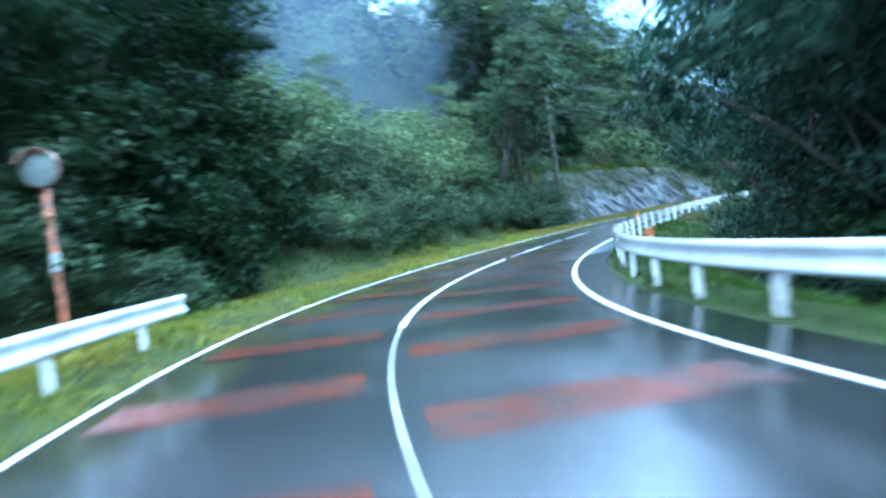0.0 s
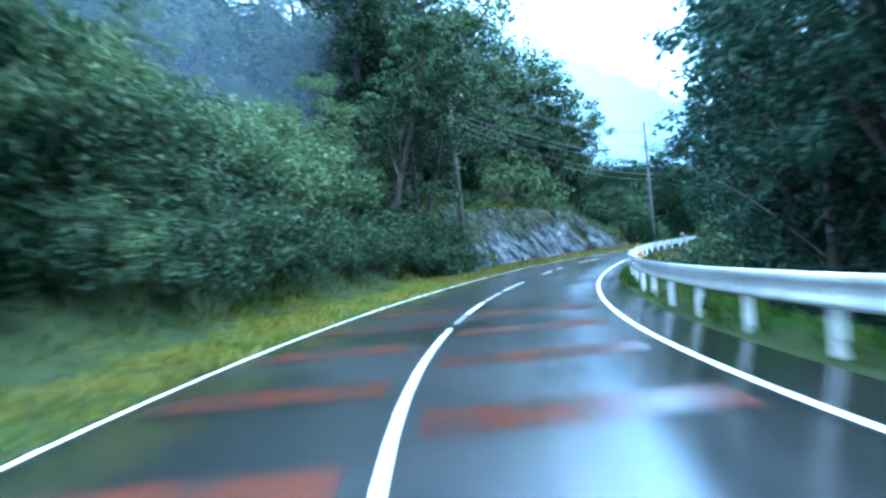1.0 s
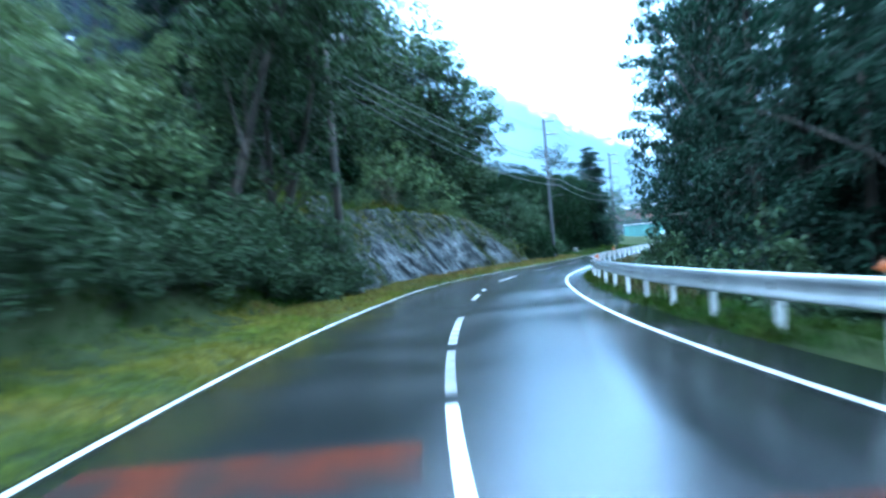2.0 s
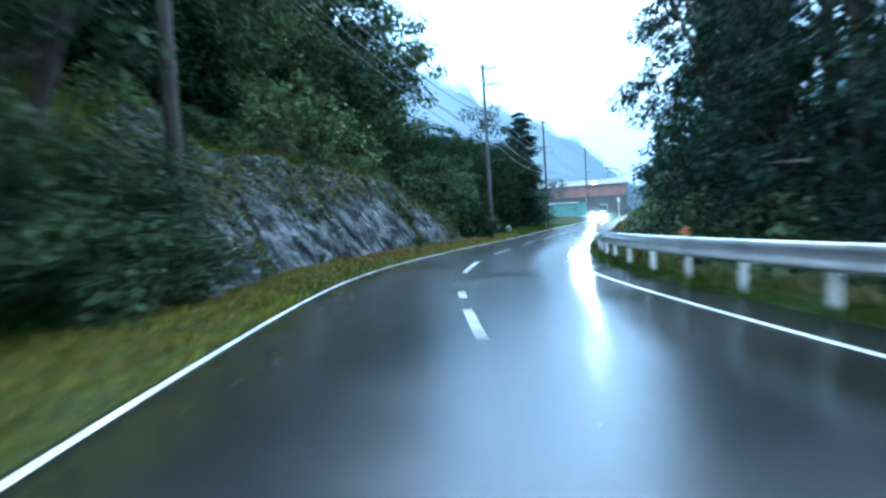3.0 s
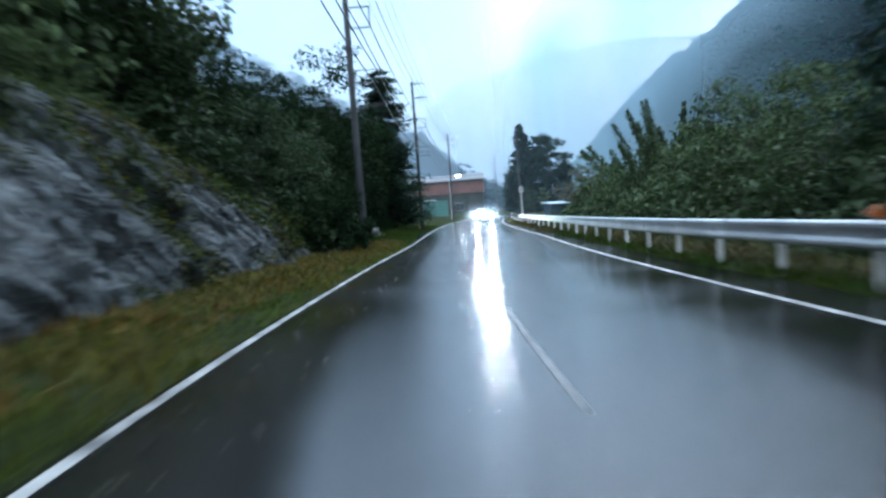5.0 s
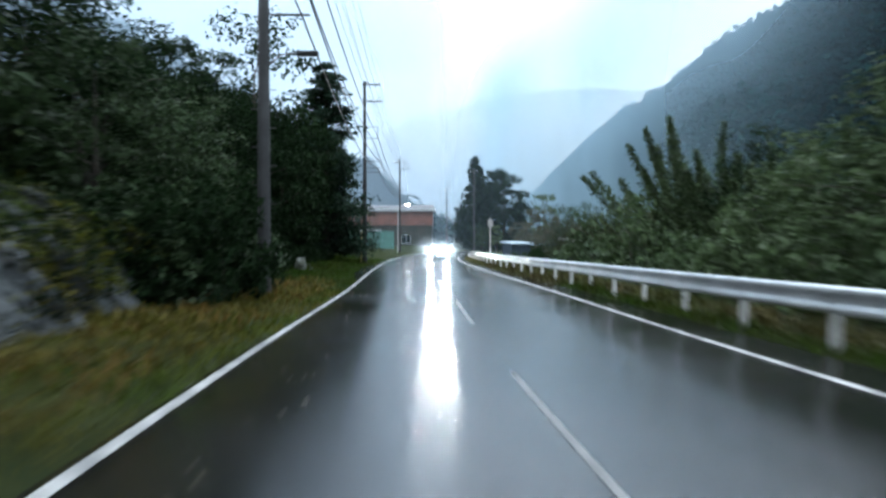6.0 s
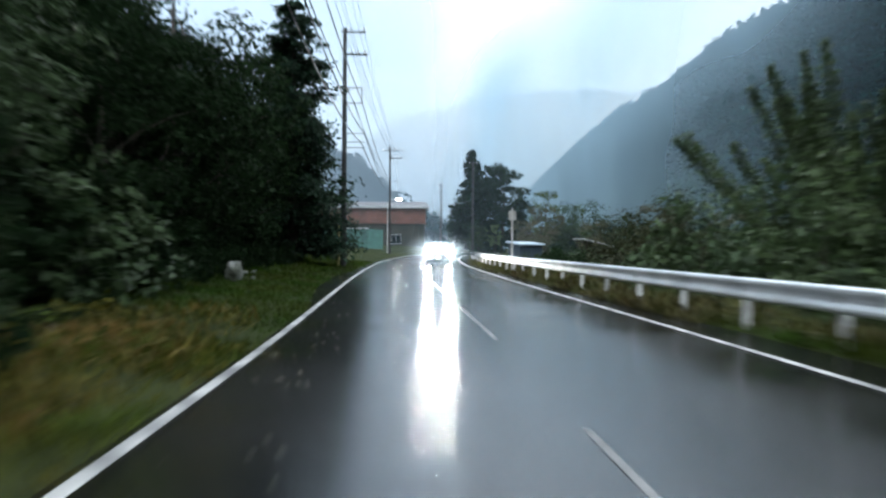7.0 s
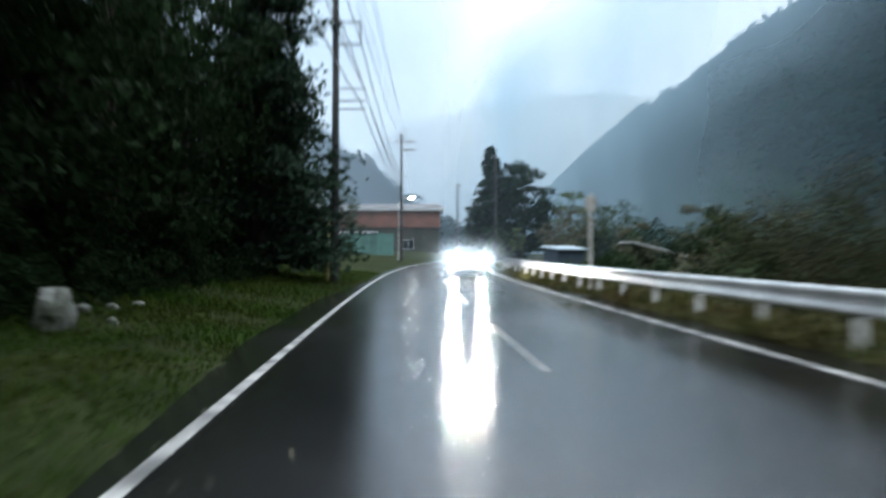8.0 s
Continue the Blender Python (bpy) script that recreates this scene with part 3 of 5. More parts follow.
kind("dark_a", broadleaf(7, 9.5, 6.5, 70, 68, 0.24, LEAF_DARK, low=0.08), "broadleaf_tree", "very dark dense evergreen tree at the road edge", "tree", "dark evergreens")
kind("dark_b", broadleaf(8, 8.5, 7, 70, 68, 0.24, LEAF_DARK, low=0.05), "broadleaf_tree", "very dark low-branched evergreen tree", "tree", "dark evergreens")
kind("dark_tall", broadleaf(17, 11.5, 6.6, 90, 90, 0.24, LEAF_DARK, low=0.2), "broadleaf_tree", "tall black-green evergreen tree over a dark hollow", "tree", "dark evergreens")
kind("shrub_a", shrub(21, 2.6, 3.2, 26, 36, 0.245, LEAF), "shrub", "dense green shrub at the road edge", "shrub", "roadside shrubs", ("wood", "foliage"))
kind("shrub_b", shrub(22, 2.2, 3.4, 26, 36, 0.235, LEAFY), "shrub", "light green leafy shrub at the road edge", "shrub", "roadside shrubs", ("wood", "foliage"))
kind("shrub_d", shrub(24, 2.5, 3.3, 28, 70, 0.155, LEAFY), "shrub", "light green small-leaved shrub at the verge", "shrub", "roadside shrubs", ("wood", "foliage"))
kind("shrub_e", shrub(25, 2.6, 3.1, 28, 70, 0.155, LEAF), "shrub", "green small-leaved shrub at the verge", "shrub", "roadside shrubs", ("wood", "foliage"))
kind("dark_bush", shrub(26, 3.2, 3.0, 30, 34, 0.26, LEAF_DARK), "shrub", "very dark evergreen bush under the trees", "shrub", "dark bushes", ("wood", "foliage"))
kind("shrub_c", shrub(23, 2.4, 3.0, 24, 44, 0.19, RUSSET), "shrub", "brownish autumn shrub beside the verge", "shrub", "autumn shrubs", ("wood", "foliage"))
kind("broad_m", broadleaf(51, 9, 7, 64, 74, 0.24, LEAF_MID, low=0.05), "broadleaf_tree", "rounded mid-green broadleaf tree behind the rail", "tree", "valley trees")
kind("shrub_m", shrub(28, 2.6, 3.2, 28, 60, 0.18, LEAF_MID), "shrub", "mid-green leafy shrub behind the rail", "shrub", "valley shrubs", ("wood", "foliage"))


def ground_at(s, lat):
    p = at(s, lat)
    return Vector((p.x, p.y, float(height(np.array([p.x]), np.array([p.y]))[0])))


rnd = random.Random(7)


def scatter(kinds, s0, s1, a, b, step, scale, tall=(0.9, 1.2), sink=0.1, keep=1.0):
    s = s0
    while s < s1:
        lat = rnd.uniform(a, b)
        if rnd.random() < keep:
            p = ground_at(s + rnd.uniform(-step, step) * 0.4, lat)
            p.z -= sink
            plant(rnd.choice(kinds), p, rnd.uniform(0, 360), rnd.uniform(*scale), rnd.uniform(*tall))
        s += step


# ---------------------------------------------------------------- rock slope
_tab = np.random.default_rng(5).uniform(-1, 1, (64, 64))


def vnoise(u, v):
    iu, iv = np.floor(u).astype(int), np.floor(v).astype(int)
    fu, fv = u - iu, v - iv
    fu, fv = fu * fu * (3 - 2 * fu), fv * fv * (3 - 2 * fv)
    g = lambda a, b: _tab[a % 64, b % 64]
    return (g(iu, iv) * (1 - fu) + g(iu + 1, iv) * fu) * (1 - fv) + (g(iu, iv + 1) * (1 - fu) + g(iu + 1, iv + 1) * fu) * fv


def rock_face():
    s = np.arange(53.0, 103.5, 0.11)
    t = np.linspace(0, 1, 44)
    Sg, Tg = np.meshgrid(s, t)
    tall = rock_height(Sg) + 0.15
    foot = 4.75 + 0.95 - 1.25 * (1 - smooth(53, 62, Sg))
    foot = np.maximum(foot, 4.4)
    zz = Tg * tall
    side = foot + Tg * (0.35 + 1.75 * np.minimum(tall / 4.0, 1.0))
    along, across = Sg * 0.62 - zz * 0.78, Sg * 0.78 + zz * 0.62
    rough = 0.24 * vnoise(across * 0.9, along * 0.25) + 0.24 * (np.abs(vnoise(across * 2.1, along * 0.5 + 9)) - 0.4)
    rough += 0.26 * (np.abs(vnoise(across * 4.2 + 3, along * 0.7)) - 0.4) + 0.17 * vnoise(across * 8.5, along * 1.6) + 0.06 * vnoise(Sg * 8, zz * 8)
    step = np.floor((across + 0.5 * vnoise(across * 0.4, along * 0.4)) * 1.4)
    rough += 0.16 * vnoise(step * 3.7, along * 0.18)
    rough *= smooth(0.0, 0.12, Tg) * 0.6 + 0.4
    side = side - 0.9 * rough * np.minimum(tall / 2.0, 1.0)
    x, y, z = at_many(Sg.ravel(), -side.ravel())
    V = np.stack([x, y, z + zz.ravel() + 0.25 * rough.ravel()], 1)
    ns = len(s)
    b, a = np.meshgrid(np.arange(ns - 1), np.arange(len(t) - 1))
    k = (a * ns + b).ravel()
    ob = new("rock_slope", mesh_of("rock_slope", V, np.stack([k, k + 1, k + ns + 1, k + ns], 1), ROCK, False))
    return tagged(ob, "grey jagged wet rock cutting with slanting seams", "rock face", kind="structure")


rock = rock_face()


def rock_plants(n, seed):
    rng = np.random.default_rng(seed)
    me = rock.data
    co = np.empty(len(me.vertices) * 3, dtype=np.float32)
    me.vertices.foreach_get("co", co)
    co = co.reshape(-1, 3)
    row = np.repeat(np.arange(44), len(co) // 44) / 43.0
    col = np.tile(np.arange(len(co) // 44), 44) * 0.11
    field = vnoise(col * 0.33 + 5, row * 2.2 + col * 0.12) + 0.5 * vnoise(col * 1.1, row * 5) + 3.4 * np.clip(row - 0.42, 0, 1) - 0.3
    pick = np.flatnonzero(field + rng.uniform(-0.3, 0.3, len(co)) > 0.22)
    pick = rng.choice(pick, n)
    c = co[pick] + rng.normal(size=(n, 3)) * 0.09
    nrm = rng.normal(size=(n, 3)) * 0.6 + np.array([0.7, 0.1, 0.6])
    for key, a, b, m, text in (("rock_ivy", 0, n // 2, LEAF_DARK, "small green plants rooted in the rock seams"), ("rock_grass", n // 2, n, GRASS_DULL, "dull green and brown tufts hanging on the rock")):
        ob = new(key, leaf_mesh(key, c[a:b], nrm[a:b], 0.14, m, rng, 0.35))
        tagged(ob, text, "plants", kind="stuff")


rock_plants(64000, 61)


# ---------------------------------------------------------------- grass and litter
def blades(name, n, s_range, lat_range, size, material, seed, label, lean=0.5):
    rng = np.random.default_rng(seed)
    s = rng.uniform(*s_range, n)
    lat = rng.uniform(*lat_range, n)
    x, y, _ = at_many(s, lat)
    keep = wob(x, y, 0.9, 2) + rng.uniform(-0.9, 0.9, n) > -0.45
    keep &= -lat > np.where(lat < 0, paved_left(s) - 0.02, -99)
    s, lat, x, y = s[keep], lat[keep], x[keep], y[keep]
    n = len(s)
    z = surface(x, y)
    L = size * rng.uniform(0.5, 1.4, n) * (1 + 0.4 * wob(x, y, 2.0, 7))
    a = rng.uniform(0, 2 * math.pi, n)
    tilt = rng.uniform(0.1, lean + 0.3, n)
    d = np.stack([np.cos(a) * tilt, np.sin(a) * tilt, np.ones(n)], 1)
    d /= np.linalg.norm(d, axis=1, keepdims=True)
    w = np.stack([-np.sin(a), np.cos(a), np.zeros(n)], 1) * (0.07 * L)[:, None]
    base = np.stack([x, y, z - 0.03], 1)
    mid = base + d * (L * 0.55)[:, None]
    tip = base + d * L[:, None] + np.stack([np.cos(a), np.sin(a), -0.4 * np.ones(n)], 1) * (L * tilt * 0.5)[:, None]
    V = np.stack([base, mid - w, tip, mid + w], 1).reshape(-1, 3)
    ob = new(name, mesh_of(name, V, np.arange(4 * n).reshape(n, 4), material))
    return tagged(ob, label, "grass", kind="stuff")


blades("grass", 62000, (-4, 54), (-5.6, -3.09), 0.15, GRASS, 31, "yellow-green wet verge grass along the uphill road edge")
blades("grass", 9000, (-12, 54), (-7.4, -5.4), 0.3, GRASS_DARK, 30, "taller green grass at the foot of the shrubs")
blades("grass", 44000, (54, 100), (-6.2, -3.07), 0.15, GRASS_DULL, 32, "yellow-green wet verge grass below the rock slope")
blades("grass", 46000, (98, 120), (-7.6, -3.1), 0.13, GRASS_DARK, 38, "short green grass beside the paved apron, coloured dark for shade")
blades("grass", 24000, (118, 146), (-8.6, -3.3), 0.18, GRASS_DARK, 33, "short green grass under the roadside trees, coloured dark for shade")
blades("withered_grass", 9000, (44, 66), (-5.6, -3.5), 0.18, STRAW, 43, "ochre withered grass mixed into the verge", 0.7)
blades("withered_grass", 12000, (66, 104), (-6.4, -3.6), 0.24, STRAW, 34, "tufts of withered brown grass beside the verge", 0.7)
blades("withered_grass", 20000, (44, 170), (4.15, 6.6), 0.34, STRAW_DULL, 35, "brown and green withered grass behind the guard rail", 0.7)
blades("withered_grass", 9000, (103, 150), (3.66, 4.2), 0.26, STRAW_DULL, 39, "brown grass tufts lapping over the road edge under the rail", 0.9)
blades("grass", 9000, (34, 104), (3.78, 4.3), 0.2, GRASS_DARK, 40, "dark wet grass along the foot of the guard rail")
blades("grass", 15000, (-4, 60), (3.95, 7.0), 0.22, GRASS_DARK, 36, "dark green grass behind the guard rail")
blades("grass", 12000, (52, 100), (-9.6, -7.3), 0.45, GRASS_DULL, 37, "dull green grass fringe along the top of the rock slope", 0.9)


def litter(n, s_range, lat_range, seed):
    rng = np.random.default_rng(seed)
    x, y, z = at_many(rng.uniform(*s_range, n), rng.uniform(*lat_range, n))
    c = np.stack([x, y, z + 0.012], 1)
    ob = new("fallen_leaves", leaf_mesh("fallen_leaves", c, np.array([0, 0, 1.0]) + rng.normal(size=(n, 3)) * 0.12, 0.07, RUSSET, rng, 0.7))
    return tagged(ob, "scattered brown fallen leaves on wet asphalt", "leaves", kind="stuff")


litter(260, (40, 110), (-3.3, -1.9), 41)

# ---------------------------------------------------------------- uphill side
scatter(["shrub_e"], -6, 6, -6.9, -6.2, 1.3, (0.75, 1.15))
scatter(["shrub_e"], 6, 15, -8.4, -7.9, 1.3, (0.75, 1.0))
scatter(["dark_bush", "shrub_e", "dark_bush"], 15, 25, -6.9, -6.3, 1.1, (0.7, 1.0))
scatter(["shrub_e", "shrub_d", "shrub_e"], 25, 34, -6.7, -6.0, 1.2, (0.7, 1.05))
scatter(["shrub_e"], 34, 51.5, -6.7, -6.0, 1.2, (0.7, 1.05))
scatter(["shrub_e"], -8, 15, -9.6, -8.6, 1.6, (1.2, 1.7))
scatter(["dark_bush"], 15, 26, -8.8, -8.0, 1.4, (1.0, 1.4))
scatter(["shrub_d", "shrub_d", "shrub_e"], 25, 38, -9.4, -8.2, 1.4, (1.2, 1.6))
scatter(["shrub_d", "shrub_e", "shrub_e"], 38, 51, -9.4, -8.2, 1.4, (1.1, 1.5))
scatter(["shrub_d", "shrub_b", "shrub_d"], 27, 52, -12.0, -10.4, 1.6, (1.1, 1.6))
scatter(["broad_a", "broad_c"], -4, 14, -13, -10.0, 3.2, (0.7, 1.0))
scatter(["dark_a", "dark_b"], 14, 27, -12, -9.6, 2.2, (0.75, 1.05))
scatter(["dark_tall"], 14, 27, -12.8, -11.4, 2.4, (1.0, 1.2))
plant("broad_b", ground_at(46.5, -10.2), 10, 0.62)
plant("broad_b", ground_at(50.5, -9.6), 150, 0.68)
plant("broad_b", ground_at(36.0, -12.0), 80, 0.5)
scatter(["broad_a", "broad_c"], 0, 24, -20, -15, 4.0, (0.85, 1.15))
scatter(["broad_b", "broad_a", "broad_a"], 24, 56, -20, -15.5, 4.4, (0.8, 1.1))
scatter(["shrub_a", "shrub_b", "shrub_c"], 53, 98, -9.6, -8.8, 1.7, (0.4, 0.7), sink=0.05)
scatter(["dark_bush"], 54, 68, -12.0, -10.2, 1.6, (1.1, 1.5))
scatter(["shrub_a", "shrub_b"], 68, 98, -12.5, -10.5, 1.9, (1.2, 1.8))
scatter(["dark_a", "dark_b"], 56, 68, -13.5, -10.5, 2.0, (0.9, 1.15))
scatter(["broad_a", "broad_b"], 68, 94, -13.5, -10.5, 2.8, (0.75, 1.0))
scatter(["broad_a", "broad_b"], 60, 96, -20, -15, 3.6, (0.95, 1.25))
scatter(["big_a", "big_b", "big_b"], 59, 90, -17, -12, 3.5, (0.9, 1.1))
scatter(["big_a", "cedar_a"], 30, 84, -24, -18, 5.4, (0.95, 1.15))
plant("big_b", ground_at(91.5, -11.2), 30, 0.85)
plant("big_a", ground_at(87.5, -12.5), 130, 0.9)
kind("high_crown", broadleaf(41, 10, 4.8, 56, 64, 0.25, LEAF, low=0.3), "broadleaf_tree", "green tree with a high crown leaning over the verge", "tree", "hillside trees")
plant("high_crown", at(50.4, -6.9, 0.8), 200)
kind("leaning", broadleaf(42, 11.5, 5.0, 54, 70, 0.25, LEAF, low=0.52), "broadleaf_tree", "green tree leaning out from the slope over the verge", "tree", "hillside trees")
for q in ((50.6, -7.4, 0), (47.8, -7.6, 90)):
    lean = plant("leaning", ground_at(q[0], q[1]))
    lean.matrix_basis = lean.matrix_basis @ pose(0, 0, 0, 0, 0, heading(q[0])) @ pose(0, 0, 0, 0, 17, 0) @ pose(0, 0, 0, 0, 0, q[2])
for q in ((50.8, -6.2, 1.05, 1.35), (49.3, -6.5, 1.1, 1.4), (47.8, -6.3, 1.0, 1.4), (50.0, -5.6, 0.7, 1.2)):
    plant("shrub_e", ground_at(q[0], q[1]), q[0] * 80, q[2], q[3])
for q in ((52.4, -5.1, 0.2, 0.6), (53.2, -5.2, 0.9, 0.55), (53.9, -5.6, 1.9, 0.5), (53.0, -5.9, 1.8, 0.6), (54.7, -5.9, 2.7, 0.4), (54.3, -5.0, 0.3, 0.45)):
    plant("shrub_e", at(*q[:3]), q[0] * 70, q[3])
for q in ((53.2, -5.5, 0.62), (54.8, -6.3, 0.7), (52.2, -6.0, 0.8), (56.4, -7.2, 0.6), (51.4, -5.4, 0.6), (54.3, -5.2, 0.5), (55.6, -5.6, 0.42)):
    plant("shrub_e", ground_at(q[0], q[1]), q[0] * 40, q[2])
scatter(["broad_a", "broad_c", "dark_b"], 97, 110, -10.8, -8.4, 1.9, (0.62, 0.75))
scatter(["shrub_a", "dark_bush"], 95, 109, -8.4, -7.4, 1.1, (0.8, 1.1))
scatter(["shrub_e", "dark_bush"], 104, 111, -8.1, -7.6, 1.1, (0.6, 0.9))
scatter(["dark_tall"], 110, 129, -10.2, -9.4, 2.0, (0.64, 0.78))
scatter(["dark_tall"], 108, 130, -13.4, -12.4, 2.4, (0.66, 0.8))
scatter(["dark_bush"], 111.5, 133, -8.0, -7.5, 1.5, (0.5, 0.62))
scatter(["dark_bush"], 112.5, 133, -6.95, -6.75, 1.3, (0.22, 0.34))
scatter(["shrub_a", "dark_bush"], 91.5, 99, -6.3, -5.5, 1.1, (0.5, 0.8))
# back rows added to keep sky light out of the grove
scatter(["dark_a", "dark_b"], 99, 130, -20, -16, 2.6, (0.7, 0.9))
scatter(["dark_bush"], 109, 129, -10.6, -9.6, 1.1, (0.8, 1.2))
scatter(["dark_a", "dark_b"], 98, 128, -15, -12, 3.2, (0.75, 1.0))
for q in ((93.4, -4.9, 0.55, 1.5), (94.8, -5.3, 0.7, 1.3), (92.2, -5.6, 0.6, 1.2), (96.6, -5.6, 0.75, 1.3)):
    plant("dark_bush", ground_at(q[0], q[1]), q[0] * 90, q[2], q[3])
plant("layered", ground_at(131.3, -6.9), 40, 1.12, 0.95)
plant("layered", ground_at(133.8, -7.6), 110, 1.0, 0.95)
plant("dark_a", ground_at(117.5, -9.0), 20, 1.15, 1.1)
for q in ((126.5, -8.6, 0.95), (129.5, -9.6, 1.0), (134.5, -9.0, 1.0), (138.0, -10.4, 1.05), (143.0, -12.0, 1.0)):
    plant("dark_b", ground_at(q[0], q[1]), q[0] * 50, q[2], 1.1)
plant("dark_a", ground_at(121.5, -8.4), 70, 0.85, 1.0)

# ---------------------------------------------------------------- valley side
kind("overhang_a", broadleaf(31, 14, 10.5, 130, 110, 0.22, NEEDLE, low=0.56, clump=(0.055, 0.11)), "broadleaf_tree", "dark broadleaf tree with clumped branches reaching over the rail", "tree", "overhanging trees")
kind("overhang_b", broadleaf(32, 13, 9.0, 130, 110, 0.22, NEEDLE, low=0.1, clump=(0.06, 0.12)), "broadleaf_tree", "dark low-branched broadleaf tree behind the rail", "tree", "overhanging trees")
for q in ((38.0, 10.2, 0.0, 1.0), (31.5, 10.6, 140.0, 1.0), (24.5, 10.4, 250.0, 1.05), (17.0, 10.8, 60.0, 1.1), (10.0, 11.0, 200.0, 1.1), (3.0, 11.2, 310.0, 1.1)):
    plant("overhang_a", ground_at(q[0], q[1]), q[2], q[3])
for q in ((43.5, 12.6, 30.0, 0.95), (34.8, 12.9, 90.0, 1.1), (28.0, 12.8, 170.0, 1.1), (20.5, 12.4, 20.0, 1.1), (13.5, 12.8, 280.0, 1.1), (6.5, 13.0, 120.0, 1.1)):
    plant("overhang_b", ground_at(q[0], q[1]), q[2], q[3])
scatter(["cedar_fine"], 44, 58, 9.6, 10.8, 2.9, (0.95, 1.15))
kind("open_crown", broadleaf(33, 17, 7.2, 120, 64, 0.22, NEEDLE, low=0.16, clump=(0.06, 0.11)), "broadleaf_tree", "tall dark tree with an open clumped crown behind the rail", "tree", "overhanging trees")
scatter(["open_crown", "cedar_fine", "open_crown"], 58, 69, 9.5, 10.3, 2.3, (1.0, 1.15), (1.0, 1.15))
scatter(["open_crown", "open_crown", "cedar_fine"], 69, 80, 8.9, 9.6, 2.3, (1.0, 1.15), (1.0, 1.15))
scatter(["cedar_b"], 2, 62, 12.2, 13.4, 2.8, (1.0, 1.2), (1.1, 1.35))
scatter(["cedar_a"], 6, 78, 15, 17, 7.0, (1.0, 1.2))
scatter(["dark_a", "dark_b"], 4, 24, 11.0, 12.0, 5.0, (0.9, 1.1))
scatter(["shrub_a"], -4, 42, 9.2, 10.0, 2.0, (0.6, 0.9))
scatter(["shrub_a"], 42, 80, 7.0, 7.6, 1.7, (0.6, 1.0))
scatter(["broad_a", "dark_b", "broad_a"], 78, 86, 9.3, 11.0, 2.0, (0.76, 0.9))
scatter(["broad_m", "broad_a", "broad_m"], 86, 99, 9.3, 11.0, 2.0, (0.76, 0.9))
scatter(["shrub_a"], 79, 85, 7.2, 8.4, 1.5, (1.0, 1.4))
scatter(["shrub_m", "shrub_m", "shrub_a"], 85, 114, 7.2, 8.4, 1.5, (1.0, 1.4))
scatter(["broad_c", "dark_b"], 80, 112, 13, 16, 3.4, (0.85, 1.05))
scatter(["shrub_a", "dark_bush", "shrub_e"], 114, 165, 9, 13, 2.4, (0.7, 1.0))
scatter(["shrub_a", "dark_bush", "shrub_c"], 114, 180, 15, 26, 2.8, (1.2, 1.7))


def fan_tree(seed, limbs, reach, size, material):
    """A tree of long straight upswept limbs, each a tapering sleeve of foliage round its wood."""
    rng = np.random.default_rng(seed)
    paths, P, N = [[((0, 0, -0.6), 0.16), ((0, 0, 0.9), 0.12), ((0, 0, 2.2), 0.05)]], [], []
    for k in range(limbs):
        a = radians(130 + 160 * ((0.618 * k) % 1.0))
        up = radians(rng.uniform(45, 82))
        L = reach * rng.uniform(0.78, 1.1)
        root = np.array([0, 0, rng.uniform(0.3, 1.6)])
        d = np.array([math.cos(a) * math.cos(up), math.sin(a) * math.cos(up), math.sin(up)])
        paths.append([(tuple(root + d * L * f + np.array([0, 0, -0.35 * f * (1 - f)])), 0.05 * (1 - 0.85 * f)) for f in (0, 0.3, 0.6, 1.0)])
        m = int(1500 * L / reach)
        f = rng.uniform(0.08, 1.0, m)
        w = 0.15 + 0.80 * (1 - f) ** 0.9
        P.append(root + d * (L * f)[:, None] + rng.normal(size=(m, 3)) * (0.42 * w)[:, None] - np.array([0, 0, 1]) * (0.35 * f * (1 - f))[:, None])
        N.append(rng.normal(size=(m, 3)) * 0.6 + np.array([0, 0, 0.8]))
    cs = rng.normal(size=(26, 3)) * (1.0, 1.0, 0.8) * 0.17 * reach + np.array([-0.08 * reach, -0.05 * reach, 0.33 * reach])
    q, nrm = clump_points(cs, rng.uniform(0.07, 0.12, 26) * reach, 120, rng, 0.8)
    P.append(q)
    N.append(nrm)
    return tube_mesh("trunk", paths, BARK, 5), leaf_mesh("crown", np.concatenate(P), np.concatenate(N), size, material, rng, 0.35)


kind("fan_a", fan_tree(13, 24, 8.8, 0.21, LEAF_MID), "spreading_tree", "spreading tree with straight upswept feathery limbs", "tree", "valley trees")
kind("fan_b", fan_tree(14, 22, 7.4, 0.21, LEAF_MID), "spreading_tree", "low spreading tree with upswept feathery limbs", "tree", "valley trees")
for key, s, lat, turn, k in (("fan_a", 112.5, 12.9, 0, 1.0), ("fan_b", 108.5, 12.3, 0, 0.9)):
    plant(key, ground_at(s, lat), turn, k)
plant("broad_m", ground_at(101.0, 12.4), 30, 0.8)
plant("broad_m", ground_at(99.5, 9.6), 95, 0.6)
plant("broad_m", ground_at(106.5, 13.5), 250, 0.8)
plant("broad_m", ground_at(110.5, 14.0), 120, 0.85)
OLIVE = mat("olive_brown_leaf", (0.034, 0.035, 0.015), spots=(0.021, 0.028, 0.011), scale=0.6, leaf=True, vary=0.5, rough=0.55, bump=0, spec=0.15)
kind("brown_bush", shrub(27, 4.6, 6.5, 90, 150, 0.13, OLIVE), "shrub", "large brownish-green autumn bush behind the rail", "shrub", "autumn shrubs", ("wood", "foliage"))
plant("brown_bush", ground_at(126.5, 11.5), 15, 1.05, 1.3)
plant("shrub_a", ground_at(138, 12.5), 60, 1.5)

